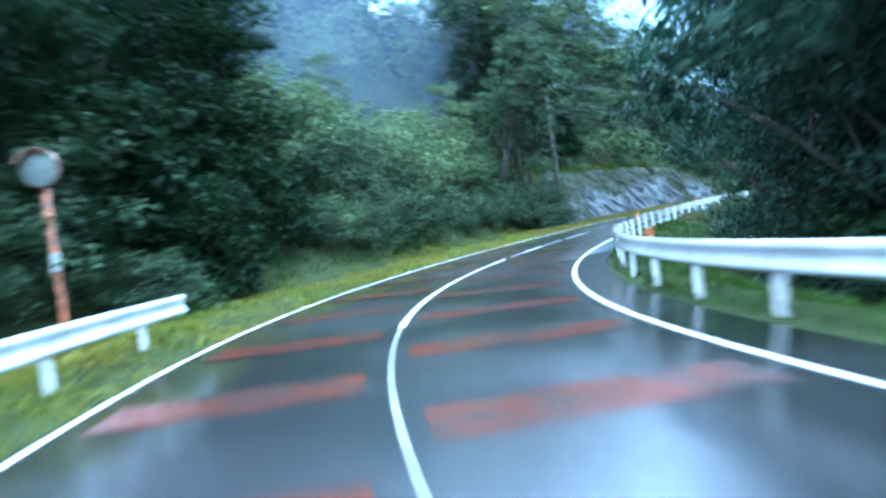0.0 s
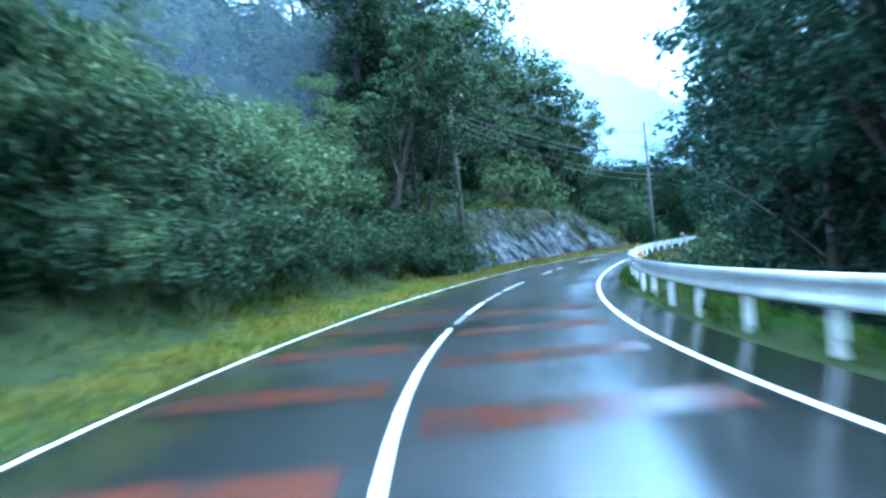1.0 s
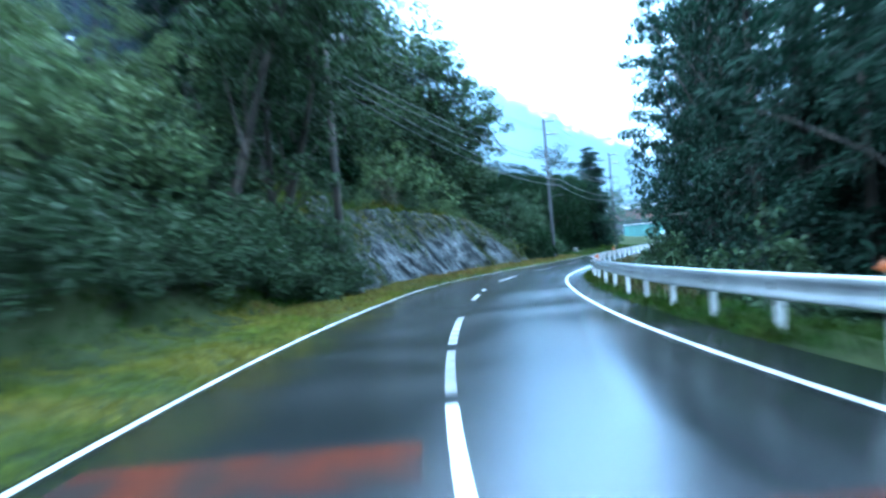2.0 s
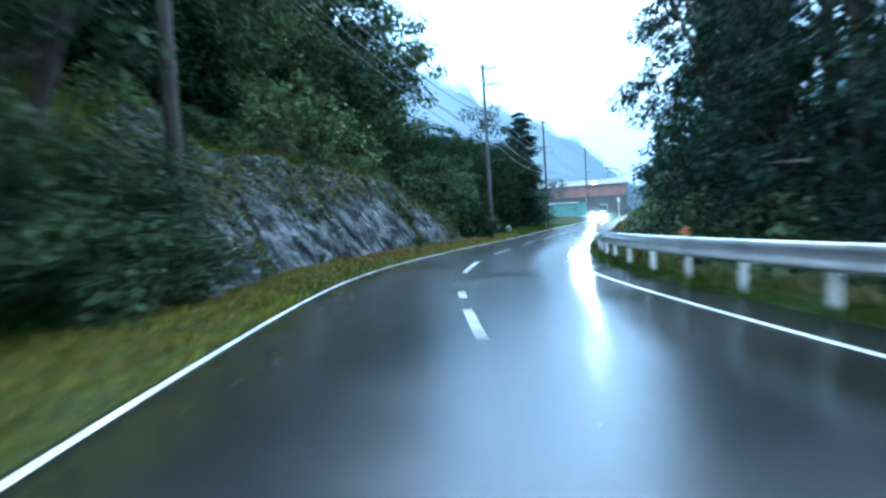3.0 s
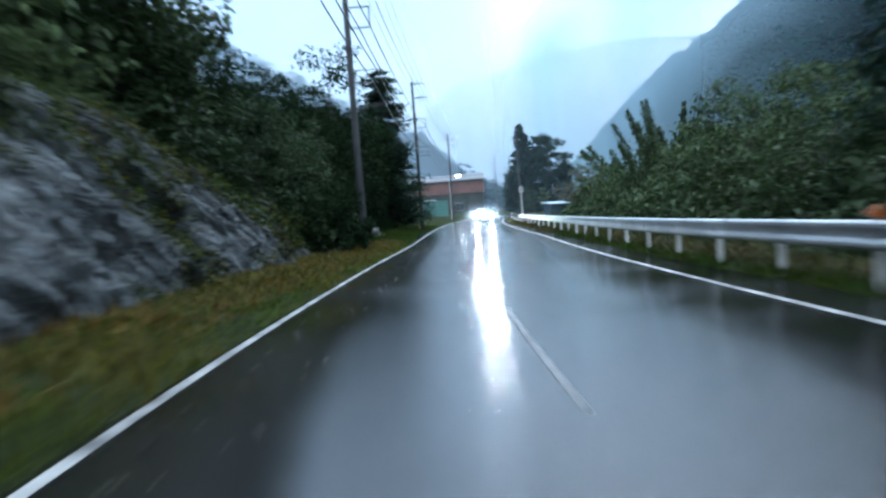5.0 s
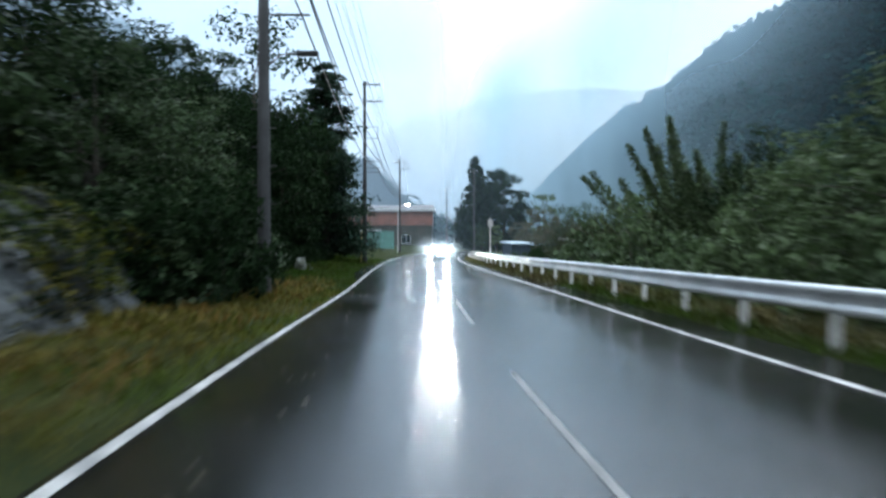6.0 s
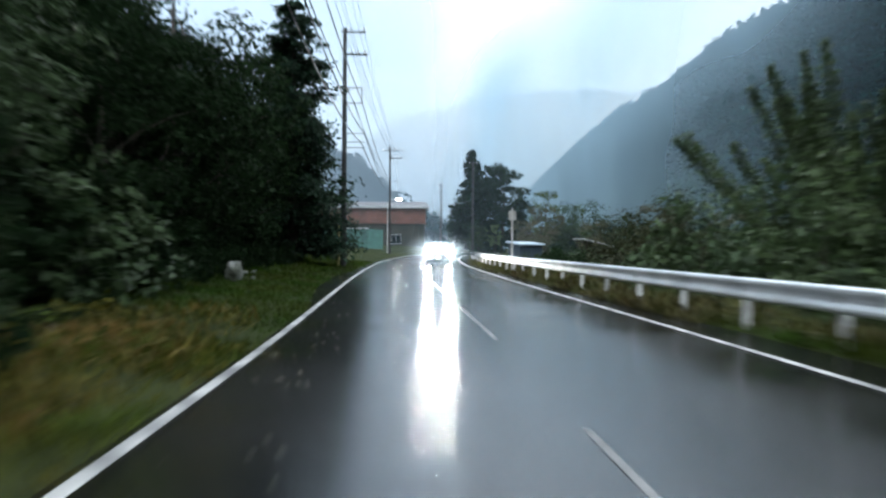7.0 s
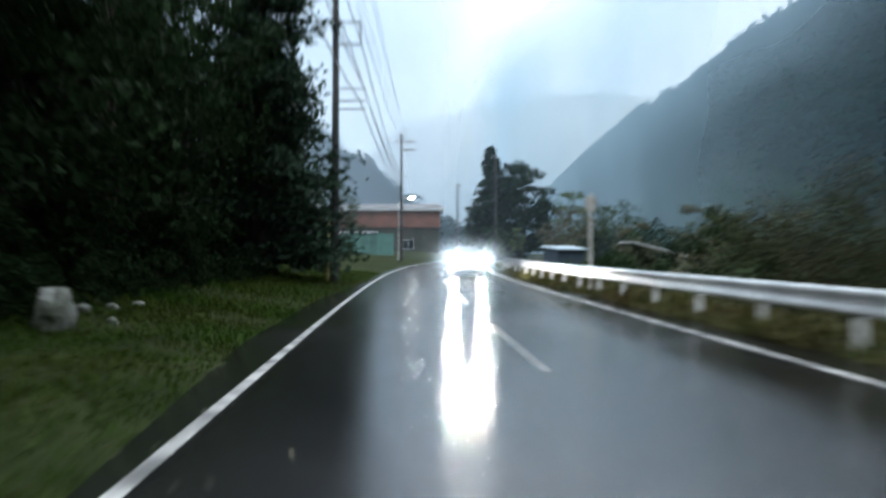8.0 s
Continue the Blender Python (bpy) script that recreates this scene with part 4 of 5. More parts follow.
# trees round the far bend
V3 = lambda x, y: Vector((x, y, float(height(np.array([x]), np.array([y]))[0])))
plant("spire", V3(12.2, 232.6), 0, 1.12)
plant("dark_big", V3(18.4, 236), 140, 1.18)
plant("dark_big", V3(14.9, 235), 40, 0.98)
plant("dark_big", V3(10.2, 234), 220, 0.62)
plant("broad_c", V3(12.6, 224), 20, 0.62)
plant("broad_b", V3(15.5, 222), 80, 0.5)
plant("broad_b", V3(28, 240), 10, 1.3)
kind("broad_r", broadleaf(4, 8, 6.5, 50, 60, 0.34, RUSSET, low=0.1), "broadleaf_tree", "brownish autumn broadleaf tree in the valley", "tree", "autumn trees")
for x, y, k in ((23, 215, 1.2), (29, 222, 1.3), (35, 230, 1.4), (18, 200, 0.8), (26, 190, 0.8), (40, 205, 1.2), (34, 180, 0.9), (46, 190, 1.1)):
    plant("broad_r" if k < 1.25 else "broad_c", V3(x, y), x * 37, k)
for x, y, k in ((-18, 206, 1.2), (-24, 214, 1.3), (-13, 214, 1.0), (-30, 200, 1.3), (-21, 226, 1.4)):
    plant("broad_a", V3(x, y), x * 31, k)


# ---------------------------------------------------------------- woods too far to count
def canopy(name, xs, ys, rad, per, size, material, seed, label, cone=False, lift=(0.3, 0.9)):
    rng = np.random.default_rng(seed)
    z = height(xs, ys)
    n = len(xs)
    r = rad * rng.uniform(0.7, 1.3, n)
    d = rng.normal(size=(n, per, 3))
    d[..., 2] = np.abs(d[..., 2])
    d /= np.linalg.norm(d, axis=2, keepdims=True)
    p = d * r[:, None, None]
    if cone:
        t = rng.uniform(0, 1, (n, per))
        a = rng.uniform(0, 2 * math.pi, (n, per))
        w = (1 - t) ** 0.7 * 0.85 * r[:, None] * rng.uniform(0.6, 1.0, (n, per))
        p = np.stack([np.cos(a) * w, np.sin(a) * w, t * 1.9 * r[:, None]], 2)
        nrm = np.stack([0.5 * np.cos(a), 0.5 * np.sin(a), 1.1 * np.ones_like(a)], 2) + rng.normal(size=(n, per, 3)) * 0.15
    else:
        p[..., 2] = p[..., 2] * 1.3 + r[:, None] * rng.uniform(*lift, (n, 1))
        nrm = d + np.array([0, 0, 0.5]) + rng.normal(size=(n, per, 3)) * 0.12
    c = np.stack([xs, ys, z], 1)[:, None] + p
    ob = new(name, leaf_mesh(name, c.reshape(-1, 3), nrm.reshape(-1, 3), size, material, rng, 0.7))
    return tagged(ob, label, "woods", kind="stuff")


_r = np.random.default_rng(77)
_s, _l = _r.uniform(-10, 120, 640), -(21 + 50 * _r.uniform(0, 1, 640) ** 1.5)
_hx, _hy, _ = at_many(_s, _l)
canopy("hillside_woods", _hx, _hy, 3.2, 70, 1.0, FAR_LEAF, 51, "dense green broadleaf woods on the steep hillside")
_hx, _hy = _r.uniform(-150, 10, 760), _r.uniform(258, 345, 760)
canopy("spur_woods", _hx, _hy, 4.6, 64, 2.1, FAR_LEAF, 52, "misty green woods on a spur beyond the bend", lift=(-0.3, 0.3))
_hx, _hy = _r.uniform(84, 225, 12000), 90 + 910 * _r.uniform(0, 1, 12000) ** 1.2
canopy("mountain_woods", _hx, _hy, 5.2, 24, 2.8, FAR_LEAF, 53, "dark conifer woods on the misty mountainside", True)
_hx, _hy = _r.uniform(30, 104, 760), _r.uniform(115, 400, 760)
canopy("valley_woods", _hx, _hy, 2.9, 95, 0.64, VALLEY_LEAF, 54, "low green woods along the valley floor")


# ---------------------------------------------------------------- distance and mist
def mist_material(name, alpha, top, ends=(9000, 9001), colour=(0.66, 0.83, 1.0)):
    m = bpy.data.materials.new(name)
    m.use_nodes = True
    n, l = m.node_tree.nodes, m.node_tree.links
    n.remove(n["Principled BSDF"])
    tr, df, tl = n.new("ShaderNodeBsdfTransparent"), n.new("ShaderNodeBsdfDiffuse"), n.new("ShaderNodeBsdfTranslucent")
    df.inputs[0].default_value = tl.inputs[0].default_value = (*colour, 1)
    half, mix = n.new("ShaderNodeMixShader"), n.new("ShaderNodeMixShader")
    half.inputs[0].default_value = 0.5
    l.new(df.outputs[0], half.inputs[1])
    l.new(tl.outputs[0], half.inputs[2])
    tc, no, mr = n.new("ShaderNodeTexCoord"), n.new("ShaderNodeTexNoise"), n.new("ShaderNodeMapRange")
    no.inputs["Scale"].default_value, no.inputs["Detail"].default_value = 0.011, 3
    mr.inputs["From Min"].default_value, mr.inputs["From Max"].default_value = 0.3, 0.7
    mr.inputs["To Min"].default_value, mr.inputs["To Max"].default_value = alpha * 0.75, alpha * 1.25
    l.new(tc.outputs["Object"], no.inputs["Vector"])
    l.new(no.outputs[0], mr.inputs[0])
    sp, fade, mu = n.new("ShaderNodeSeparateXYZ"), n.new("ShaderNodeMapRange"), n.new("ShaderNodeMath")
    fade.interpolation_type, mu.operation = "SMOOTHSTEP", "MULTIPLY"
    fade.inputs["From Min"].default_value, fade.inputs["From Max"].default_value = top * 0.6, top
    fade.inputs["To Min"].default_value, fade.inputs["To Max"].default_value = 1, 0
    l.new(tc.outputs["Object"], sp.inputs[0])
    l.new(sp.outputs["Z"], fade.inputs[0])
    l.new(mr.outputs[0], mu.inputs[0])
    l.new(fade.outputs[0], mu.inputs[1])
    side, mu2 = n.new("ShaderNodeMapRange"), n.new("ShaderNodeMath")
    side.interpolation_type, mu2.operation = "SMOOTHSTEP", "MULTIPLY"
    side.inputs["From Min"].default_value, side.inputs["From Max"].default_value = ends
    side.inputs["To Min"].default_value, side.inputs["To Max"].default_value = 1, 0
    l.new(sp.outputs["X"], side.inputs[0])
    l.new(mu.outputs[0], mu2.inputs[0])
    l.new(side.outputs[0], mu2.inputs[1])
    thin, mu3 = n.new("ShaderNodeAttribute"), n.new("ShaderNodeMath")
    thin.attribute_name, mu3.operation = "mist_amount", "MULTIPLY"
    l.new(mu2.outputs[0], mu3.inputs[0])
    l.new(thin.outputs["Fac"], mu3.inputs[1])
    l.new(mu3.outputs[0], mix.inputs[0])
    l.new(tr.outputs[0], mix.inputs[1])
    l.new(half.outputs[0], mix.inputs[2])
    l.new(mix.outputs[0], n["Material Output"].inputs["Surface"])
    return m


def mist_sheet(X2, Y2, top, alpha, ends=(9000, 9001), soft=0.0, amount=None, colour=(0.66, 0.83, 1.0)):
    """A haze stand-in: translucent sheet over a row of places on the plan."""
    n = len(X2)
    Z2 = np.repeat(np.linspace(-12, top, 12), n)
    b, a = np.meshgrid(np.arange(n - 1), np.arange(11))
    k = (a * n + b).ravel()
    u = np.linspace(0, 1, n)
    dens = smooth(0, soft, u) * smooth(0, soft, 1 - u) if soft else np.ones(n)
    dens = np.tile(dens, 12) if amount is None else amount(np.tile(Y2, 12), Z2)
    ob = new("haze_sheet", mesh_of("haze_sheet", np.stack([np.tile(X2, 12), np.tile(Y2, 12), Z2], 1), np.stack([k, k + 1, k + n + 1, k + n], 1), mist_material("haze_veil", alpha, top, ends, colour), True))
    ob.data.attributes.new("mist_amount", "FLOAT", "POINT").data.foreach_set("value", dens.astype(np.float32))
    return tagged(ob, "thin pale translucent sheet added for rain haze", "mist", kind="stuff")


def mist_along(s0, s1, lat, top, alpha):
    s = np.linspace(s0, s1, 40)
    x, y, _ = at_many(s, lat - 1.2 * np.sin(s * 0.3))
    return mist_sheet(x, y, top, alpha, soft=0.22)


def mist_across(s, lat0, lat1, top, alpha, soft):
    lat = np.linspace(lat0, lat1, 40)
    x, y, _ = at_many(s + 1.5 * np.sin(lat * 0.2), lat)
    return mist_sheet(x, y, top, alpha, soft=soft)


def mist(p0, p1, top, alpha, ends=(9000, 9001), soft=0.0):
    """A curtain of thin mist between two places on the plan."""
    u = np.linspace(0, 1, 90)
    X2 = p0[0] + (p1[0] - p0[0]) * u + 10 * np.sin(u * 9 + top)
    Y2 = p0[1] + (p1[1] - p0[1]) * u + 10 * np.sin(u * 7 + alpha * 40)
    return mist_sheet(X2, Y2, top, alpha, ends, soft)


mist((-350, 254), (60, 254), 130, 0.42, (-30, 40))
# added sheets over the hillside that veil its trees with haze
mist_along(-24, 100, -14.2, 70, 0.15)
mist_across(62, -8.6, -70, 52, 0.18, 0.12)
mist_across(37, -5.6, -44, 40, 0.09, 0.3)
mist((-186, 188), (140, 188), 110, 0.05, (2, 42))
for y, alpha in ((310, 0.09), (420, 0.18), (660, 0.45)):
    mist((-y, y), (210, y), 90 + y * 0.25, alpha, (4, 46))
# bluish haze sheet along the foot of the mountain, made thicker with distance
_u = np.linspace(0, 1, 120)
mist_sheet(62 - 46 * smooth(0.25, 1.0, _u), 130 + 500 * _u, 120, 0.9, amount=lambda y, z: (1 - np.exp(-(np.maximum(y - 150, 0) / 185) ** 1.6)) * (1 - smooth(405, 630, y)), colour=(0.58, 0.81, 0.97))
# cloud haze trailing along the ridge, a bluish sheet made denser with height
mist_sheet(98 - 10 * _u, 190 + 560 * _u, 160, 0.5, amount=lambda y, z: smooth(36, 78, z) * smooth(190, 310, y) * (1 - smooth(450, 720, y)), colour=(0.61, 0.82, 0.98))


def far_hill(y, profile, material, label):
    xs = np.linspace(profile[0][0], profile[-1][0], 160)
    top = np.interp(xs, [p[0] for p in profile], [p[1] for p in profile]) + 5 * vnoise(xs * 0.05, xs * 0) + 3 * vnoise(xs * 0.16, xs * 0 + 4)
    T = np.linspace(0, 1, 14)
    X2, T2 = np.meshgrid(xs, T)
    Z2 = T2 * top[None] - 20 * (1 - T2)
    Y2 = y + 420 * T2 + 26 * vnoise(X2 * 0.02, T2 * 5)
    b, a = np.meshgrid(np.arange(159), np.arange(13))
    k = (a * 160 + b).ravel()
    ob = new("backdrop", mesh_of("backdrop", np.stack([X2.ravel(), Y2.ravel(), Z2.ravel()], 1), np.stack([k, k + 1, k + 161, k + 160], 1), material, True))
    return tagged(ob, label, "hills", kind="structure")


# self-lit hill colour with the haze painted in, paler with height
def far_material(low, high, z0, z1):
    m = bpy.data.materials.new("distant_hill_painted_haze")
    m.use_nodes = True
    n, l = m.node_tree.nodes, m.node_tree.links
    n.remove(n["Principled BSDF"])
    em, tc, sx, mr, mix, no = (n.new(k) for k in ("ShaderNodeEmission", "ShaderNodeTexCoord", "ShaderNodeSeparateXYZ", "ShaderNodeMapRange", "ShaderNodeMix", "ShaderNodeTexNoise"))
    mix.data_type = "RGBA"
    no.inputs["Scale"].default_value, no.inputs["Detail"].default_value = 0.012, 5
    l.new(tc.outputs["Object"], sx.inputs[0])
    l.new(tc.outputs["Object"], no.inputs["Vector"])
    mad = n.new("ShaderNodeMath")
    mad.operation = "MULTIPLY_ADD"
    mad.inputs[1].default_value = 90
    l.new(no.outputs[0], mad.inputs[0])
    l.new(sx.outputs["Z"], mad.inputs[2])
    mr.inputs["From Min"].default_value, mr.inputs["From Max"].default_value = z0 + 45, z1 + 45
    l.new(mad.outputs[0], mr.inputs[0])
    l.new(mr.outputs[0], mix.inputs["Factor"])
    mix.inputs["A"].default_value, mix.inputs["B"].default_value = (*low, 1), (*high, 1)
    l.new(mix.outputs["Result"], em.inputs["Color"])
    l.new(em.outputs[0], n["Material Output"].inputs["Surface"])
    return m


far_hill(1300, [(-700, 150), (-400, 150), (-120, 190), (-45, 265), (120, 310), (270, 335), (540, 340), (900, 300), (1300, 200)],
         far_material((0.33, 0.385, 0.445), (0.70, 0.75, 0.80), 50, 270), "pale distant wooded hill, self-lit, cloud haze painted in towards the top")

# ---------------------------------------------------------------- poles and cables
cap_me = tube_mesh("insulator", [[((0, 0, 0), 0.03), ((0, 0, 0.06), 0.07), ((0, 0, 0.1), 0.04), ((0, 0, 0.16), 0.065), ((0, 0, 0.2), 0.02)]], ROOF, 8)


def crossarm(pole, z, x0, x1, pins):
    arm = part("crossarm", box_bm(x0, -0.045, z - 0.045, x1, 0.045, z + 0.045, 0.008), DARKMETAL, pole)
    for p in pins:
        piece("insulator", cap_me, arm, Matrix.Translation((p, 0, z + 0.045)))


def utility_pole(place, high, turn, label, frame_at=None, arms=(), lower=(), lamp=None, guard=False, shaft=None):
    pole = thing("utility_pole", Matrix.Translation(place) @ pose(0, 0, 0, 0, 0, turn), label, "utility pole", "utility poles")
    piece("shaft", tube_mesh("shaft", [[((0, 0, -0.7), 0.165), ((0, 0, high), 0.1), ((0, 0, high + 0.01), 0.005)]], shaft or POLE, 14), pole)
    for z, x0, x1, pins in arms:
        crossarm(pole, z, x0, x1, pins)
    if frame_at:
        z = frame_at
        fr = part("cable_frame", box_bm(0.1, -0.03, z + 0.38, 0.95, 0.03, z + 0.44, 0.006), DARKMETAL, pole)
        part("cable_frame", box_bm(0.1, -0.03, z - 0.44, 0.95, 0.03, z - 0.38, 0.006), DARKMETAL, pole)
        part("cable_frame", box_bm(0.89, -0.03, z - 0.375, 0.95, 0.03, z + 0.375, 0.006), DARKMETAL, pole)
    for z in lower:
        part("bracket_arm", box_bm(0.08, -0.025, z - 0.025, 1.1, 0.025, z + 0.025, 0.005), DARKMETAL, pole)
    for k in range(8):
        part("step_bolt", box_bm(-0.30 if k % 2 else 0.1, -0.012, 2.2 + 0.45 * k, -0.1 if k % 2 else 0.30, 0.012, 2.225 + 0.45 * k), DARKMETAL, pole)
    if guard:
        piece("guard_sleeve", tube_mesh("guard_sleeve", [[((-0.28, 0, -0.3), 0.055), ((-0.24, 0, 2.2), 0.055), ((-0.24, 0, 2.21), 0.005)]], mat("yellow_sleeve", (0.45, 0.36, 0.16), spots=(0.25, 0.2, 0.1), scale=3), 8), pole, label="faded yellow plastic guy sleeve")
    if lamp:
        z, L = lamp
        lp = piece("lamp_arm", tube_mesh("lamp_arm", [[((0.1, 0, z - 0.25), 0.025), ((L * 0.5, 0, z), 0.022), ((L, 0, z + 0.05), 0.02)]], DARKMETAL, 7), pole)
        hd = part("lamp_head", box_bm(L - 0.1, -0.09, z - 0.02, L + 0.45, 0.09, z + 0.09, 0.03), POLE, lp)
    return pole


PINS3 = (0.35, 0.7, 1.05)
A0 = ground_at(95.84, -4.57)
B0 = ground_at(131.71, -4.2)
C0 = Vector((-2.78, 175.1, 0.1))
D0 = at(53.95, -5.45, 3.2)
E0 = Vector((5.6, 222.0, 0.3))
F0 = Vector((8.6, 190.0, -1.0))
utility_pole(A0, 12.9, heading(96), "tall dark concrete utility pole with street lamp arm", 9.3, ((12.6, -0.2, 1.1, (0.2, 1.0)), (11.4, -0.1, 1.25, PINS3)), (7.2, 6.7), (5.75, 0.85))
utility_pole(B0, 12.8, heading(131), "tall grey concrete utility pole with cable brackets", 9.2, ((12.6, -0.2, 1.1, (0.2, 1.0)), (11.4, -0.1, 1.25, PINS3)), (7.15, 6.7, 6.4), None, True)
utility_pole(C0, 13.4, 0, "distant concrete utility pole with wide crossarms", None, ((12.7, -1.0, 1.6, (-0.8, -0.2, 0.6, 1.4)), (11.8, -0.2, 1.5, PINS3)), (9.0,))
utility_pole(D0, 7.0, heading(54), "old dark utility pole standing on the rock slope", None, ((6.8, -0.1, 1.2, PINS3),), (), None, False, BARK)
utility_pole(E0, 12.5, 0, "distant thin utility pole beyond the bend", None, ((12.0, -0.6, 0.6, (-0.5, 0.5)),), ())
utility_pole(F0, 14.5, 0, "distant thin utility pole beside the valley trees", None, ((14.0, -0.6, 0.6, (-0.5, 0.5)),), ())


def cable(p, q, sag, r, label="black overhead cable slung between utility poles"):
    pts = []
    for t in np.linspace(0, 1, 17):
        v = Vector(p).lerp(Vector(q), float(t))
        v.z -= sag * 4 * t * (1 - t)
        pts.append((tuple(v), r))
    ob = new("overhead_cable", tube_mesh("overhead_cable", [pts], WIRE, 5))
    return tagged(ob, label, "cable", "overhead cables")


def on_pole(p, s, x, z):
    a = radians(heading(s))
    return Vector((p.x + x * math.cos(a), p.y + x * math.sin(a), p.z + z))


for x in PINS3:
    cable(on_pole(A0, 96, x, 11.6), on_pole(B0, 131, x, 11.6), 0.5, 0.013)
    cable(on_pole(D0, 54, x, 7.0), on_pole(A0, 96, x, 11.6), 0.6, 0.013)
    cable(on_pole(B0, 131, x, 11.6), C0 + Vector((x, 0, 12.0)), 0.7, 0.013)
for x, z in ((0.2, 12.8), (1.0, 12.8)):
    cable(on_pole(A0, 96, x, z), on_pole(B0, 131, x, z), 0.4, 0.011)
    cable(on_pole(B0, 131, x, z), C0 + Vector((x - 0.4, 0, 12.9)), 0.6, 0.011)
for k, (x, z) in enumerate(((0.9, 9.0), (0.5, 8.85), (1.05, 7.2), (0.9, 6.7))):
    cable(on_pole(A0, 96, x, z), on_pole(B0, 131, x, z), 0.55 + 0.1 * k, 0.024)
    cable(on_pole(D0, 54, 0.12, 6.0 - 0.3 * k), on_pole(A0, 96, x, z), 0.6 + 0.1 * k, 0.022)
    cable(on_pole(B0, 131, x, z), C0 + Vector((0.1, 0, 9.0 - 0.3 * k)), 0.8, 0.026)
cable(C0 + Vector((0.6, 0, 12.8)), E0 + Vector((0.5, 0, 12.1)), 0.5, 0.015)
cable(E0 + Vector((0, 0, 9)), F0 + Vector((0, 0, 9)), 0.4, 0.02)

# ---------------------------------------------------------------- lit street lamp by the building
lamp = thing("street_lamp", Matrix.Translation((-1.9, 178.1, 0.0)), "lit white street lamp on a slim pole", "street lamp")
piece("pole", tube_mesh("pole", [[((-1.2, 0, -0.5), 0.06), ((-1.2, 0, 6.6), 0.045), ((-0.7, 0, 7.1), 0.035), ((0.1, 0, 7.2), 0.03)]], POST, 8), lamp)
part("lamp_head", box_bm(-0.15, -0.14, 7.2, 0.5, 0.14, 7.32, 0.04), POST, lamp)
part("diffuser", box_bm(-0.1, -0.13, 7.05, 0.45, 0.13, 7.195, 0.04), LAMPGLOW, lamp, "glowing white lamp glass")

# ---------------------------------------------------------------- corner mirror
mir = thing("road_mirror", Matrix.Translation(at(12.5, -6.8, 0.35)) @ pose(0, 0, 0, 0, 0, heading(12.5) + 14), "round convex road mirror on a faded orange post", "road mirror")
piece("post", tube_mesh("post", [[((0, 0, -0.6), 0.06), ((0, 0, 3.5), 0.06), ((0, 0, 3.52), 0.01)]], RUSTORANGE, 12), mir)
piece("mirror_back", tube_mesh("mirror_back", [[((0, -0.02, 3.1), 0.01), ((0, -0.03, 3.1), 0.34), ((0, -0.10, 3.1), 0.36), ((0, -0.14, 3.1), 0.355)]], RUSTORANGE, 28), mir)
piece("mirror_face", tube_mesh("mirror_face", [[((0, -0.135, 3.1), 0.335), ((0, -0.155, 3.1), 0.25), ((0, -0.17, 3.1), 0.13), ((0, -0.175, 3.1), 0.001)]], MIRROR, 28), mir, label="wet convex mirror glass")
hood = []
for k in range(13):
    a = radians(20 + 140 * k / 12)
    hood += [(0.365 * math.cos(a), -0.08, 3.1 + 0.365 * math.sin(a)), (0.39 * math.cos(a), -0.36, 3.1 + 0.39 * math.sin(a)), (0.395 * math.cos(a), -0.36, 3.1 + 0.4 * math.sin(a)), (0.38 * math.cos(a), -0.08, 3.1 + 0.38 * math.sin(a))]
hf = []
for k in range(12):
    for j in range(4):
        hf.append((4 * k + j, 4 * k + (j + 1) % 4, 4 * k + 4 + (j + 1) % 4, 4 * k + 4 + j))
piece("hood", mesh_of("hood", hood, hf, HOOD), mir, label="bleached pale hood over the mirror")
part("band", box_bm(-0.068, -0.068, 1.15, 0.068, 0.068, 1.5, 0.01), PAINT, mir, "pale sticker band round the post")

# ---------------------------------------------------------------- reflectors on the rail
for p in (11.3, 32.1, 52.9, 73.7):
    rf = thing("rail_reflector", Matrix.Translation(at(p, 4.13, 0.76)) @ pose(0, 0, 0, 0, 0, heading(p)), "small orange reflector on the guard rail", "reflector", "rail reflectors")
    part("stem", box_bm(-0.015, -0.015, -0.1, 0.015, 0.015, 0.1), POST, rf)
    bm = bmesh.new()
    bmesh.ops.create_cone(bm, cap_ends=True, segments=3, radius1=0.11, radius2=0.11, depth=0.03, matrix=Matrix.Translation((0, 0, 0.14)) @ Matrix.Rotation(radians(90), 4, "X") @ Matrix.Rotation(radians(90), 4, "Z"))
    part("reflector_face", bm, REFLECTOR, rf)

# ---------------------------------------------------------------- sign post behind the rail
sp = thing("sign_post", Matrix.Translation(at(127.3, 4.27, 0)) @ pose(0, 0, 0, 0, 0, heading(125)), "grey steel sign post seen from behind", "sign post")
piece("post", tube_mesh("post", [[((0, 0, -0.6), 0.05), ((0, 0, 3.1), 0.05), ((0, 0, 3.12), 0.005)]], CONCRETE, 10), sp)
part("panel", box_bm(-0.16, 0.055, 2.55, 0.2, 0.075, 3.0, 0.008), CONCRETE, sp, "brownish back of a small sign panel")

# ---------------------------------------------------------------- buildings
def window_at(parent, x0, x1, z0, z1, y):
    w = part("window", box_bm(x0, y - 0.06, z0, x1, y + 0.02, z1, 0.01), ROOF, parent)
    part("pane", box_bm(x0 + 0.06, y - 0.075, z0 + 0.06, (x0 + x1) / 2 - 0.03, y - 0.062, z1 - 0.06), GLASS, w)
    part("pane", box_bm((x0 + x1) / 2 + 0.03, y - 0.075, z0 + 0.06, x1 - 0.06, y - 0.062, z1 - 0.06), GLASS, w)


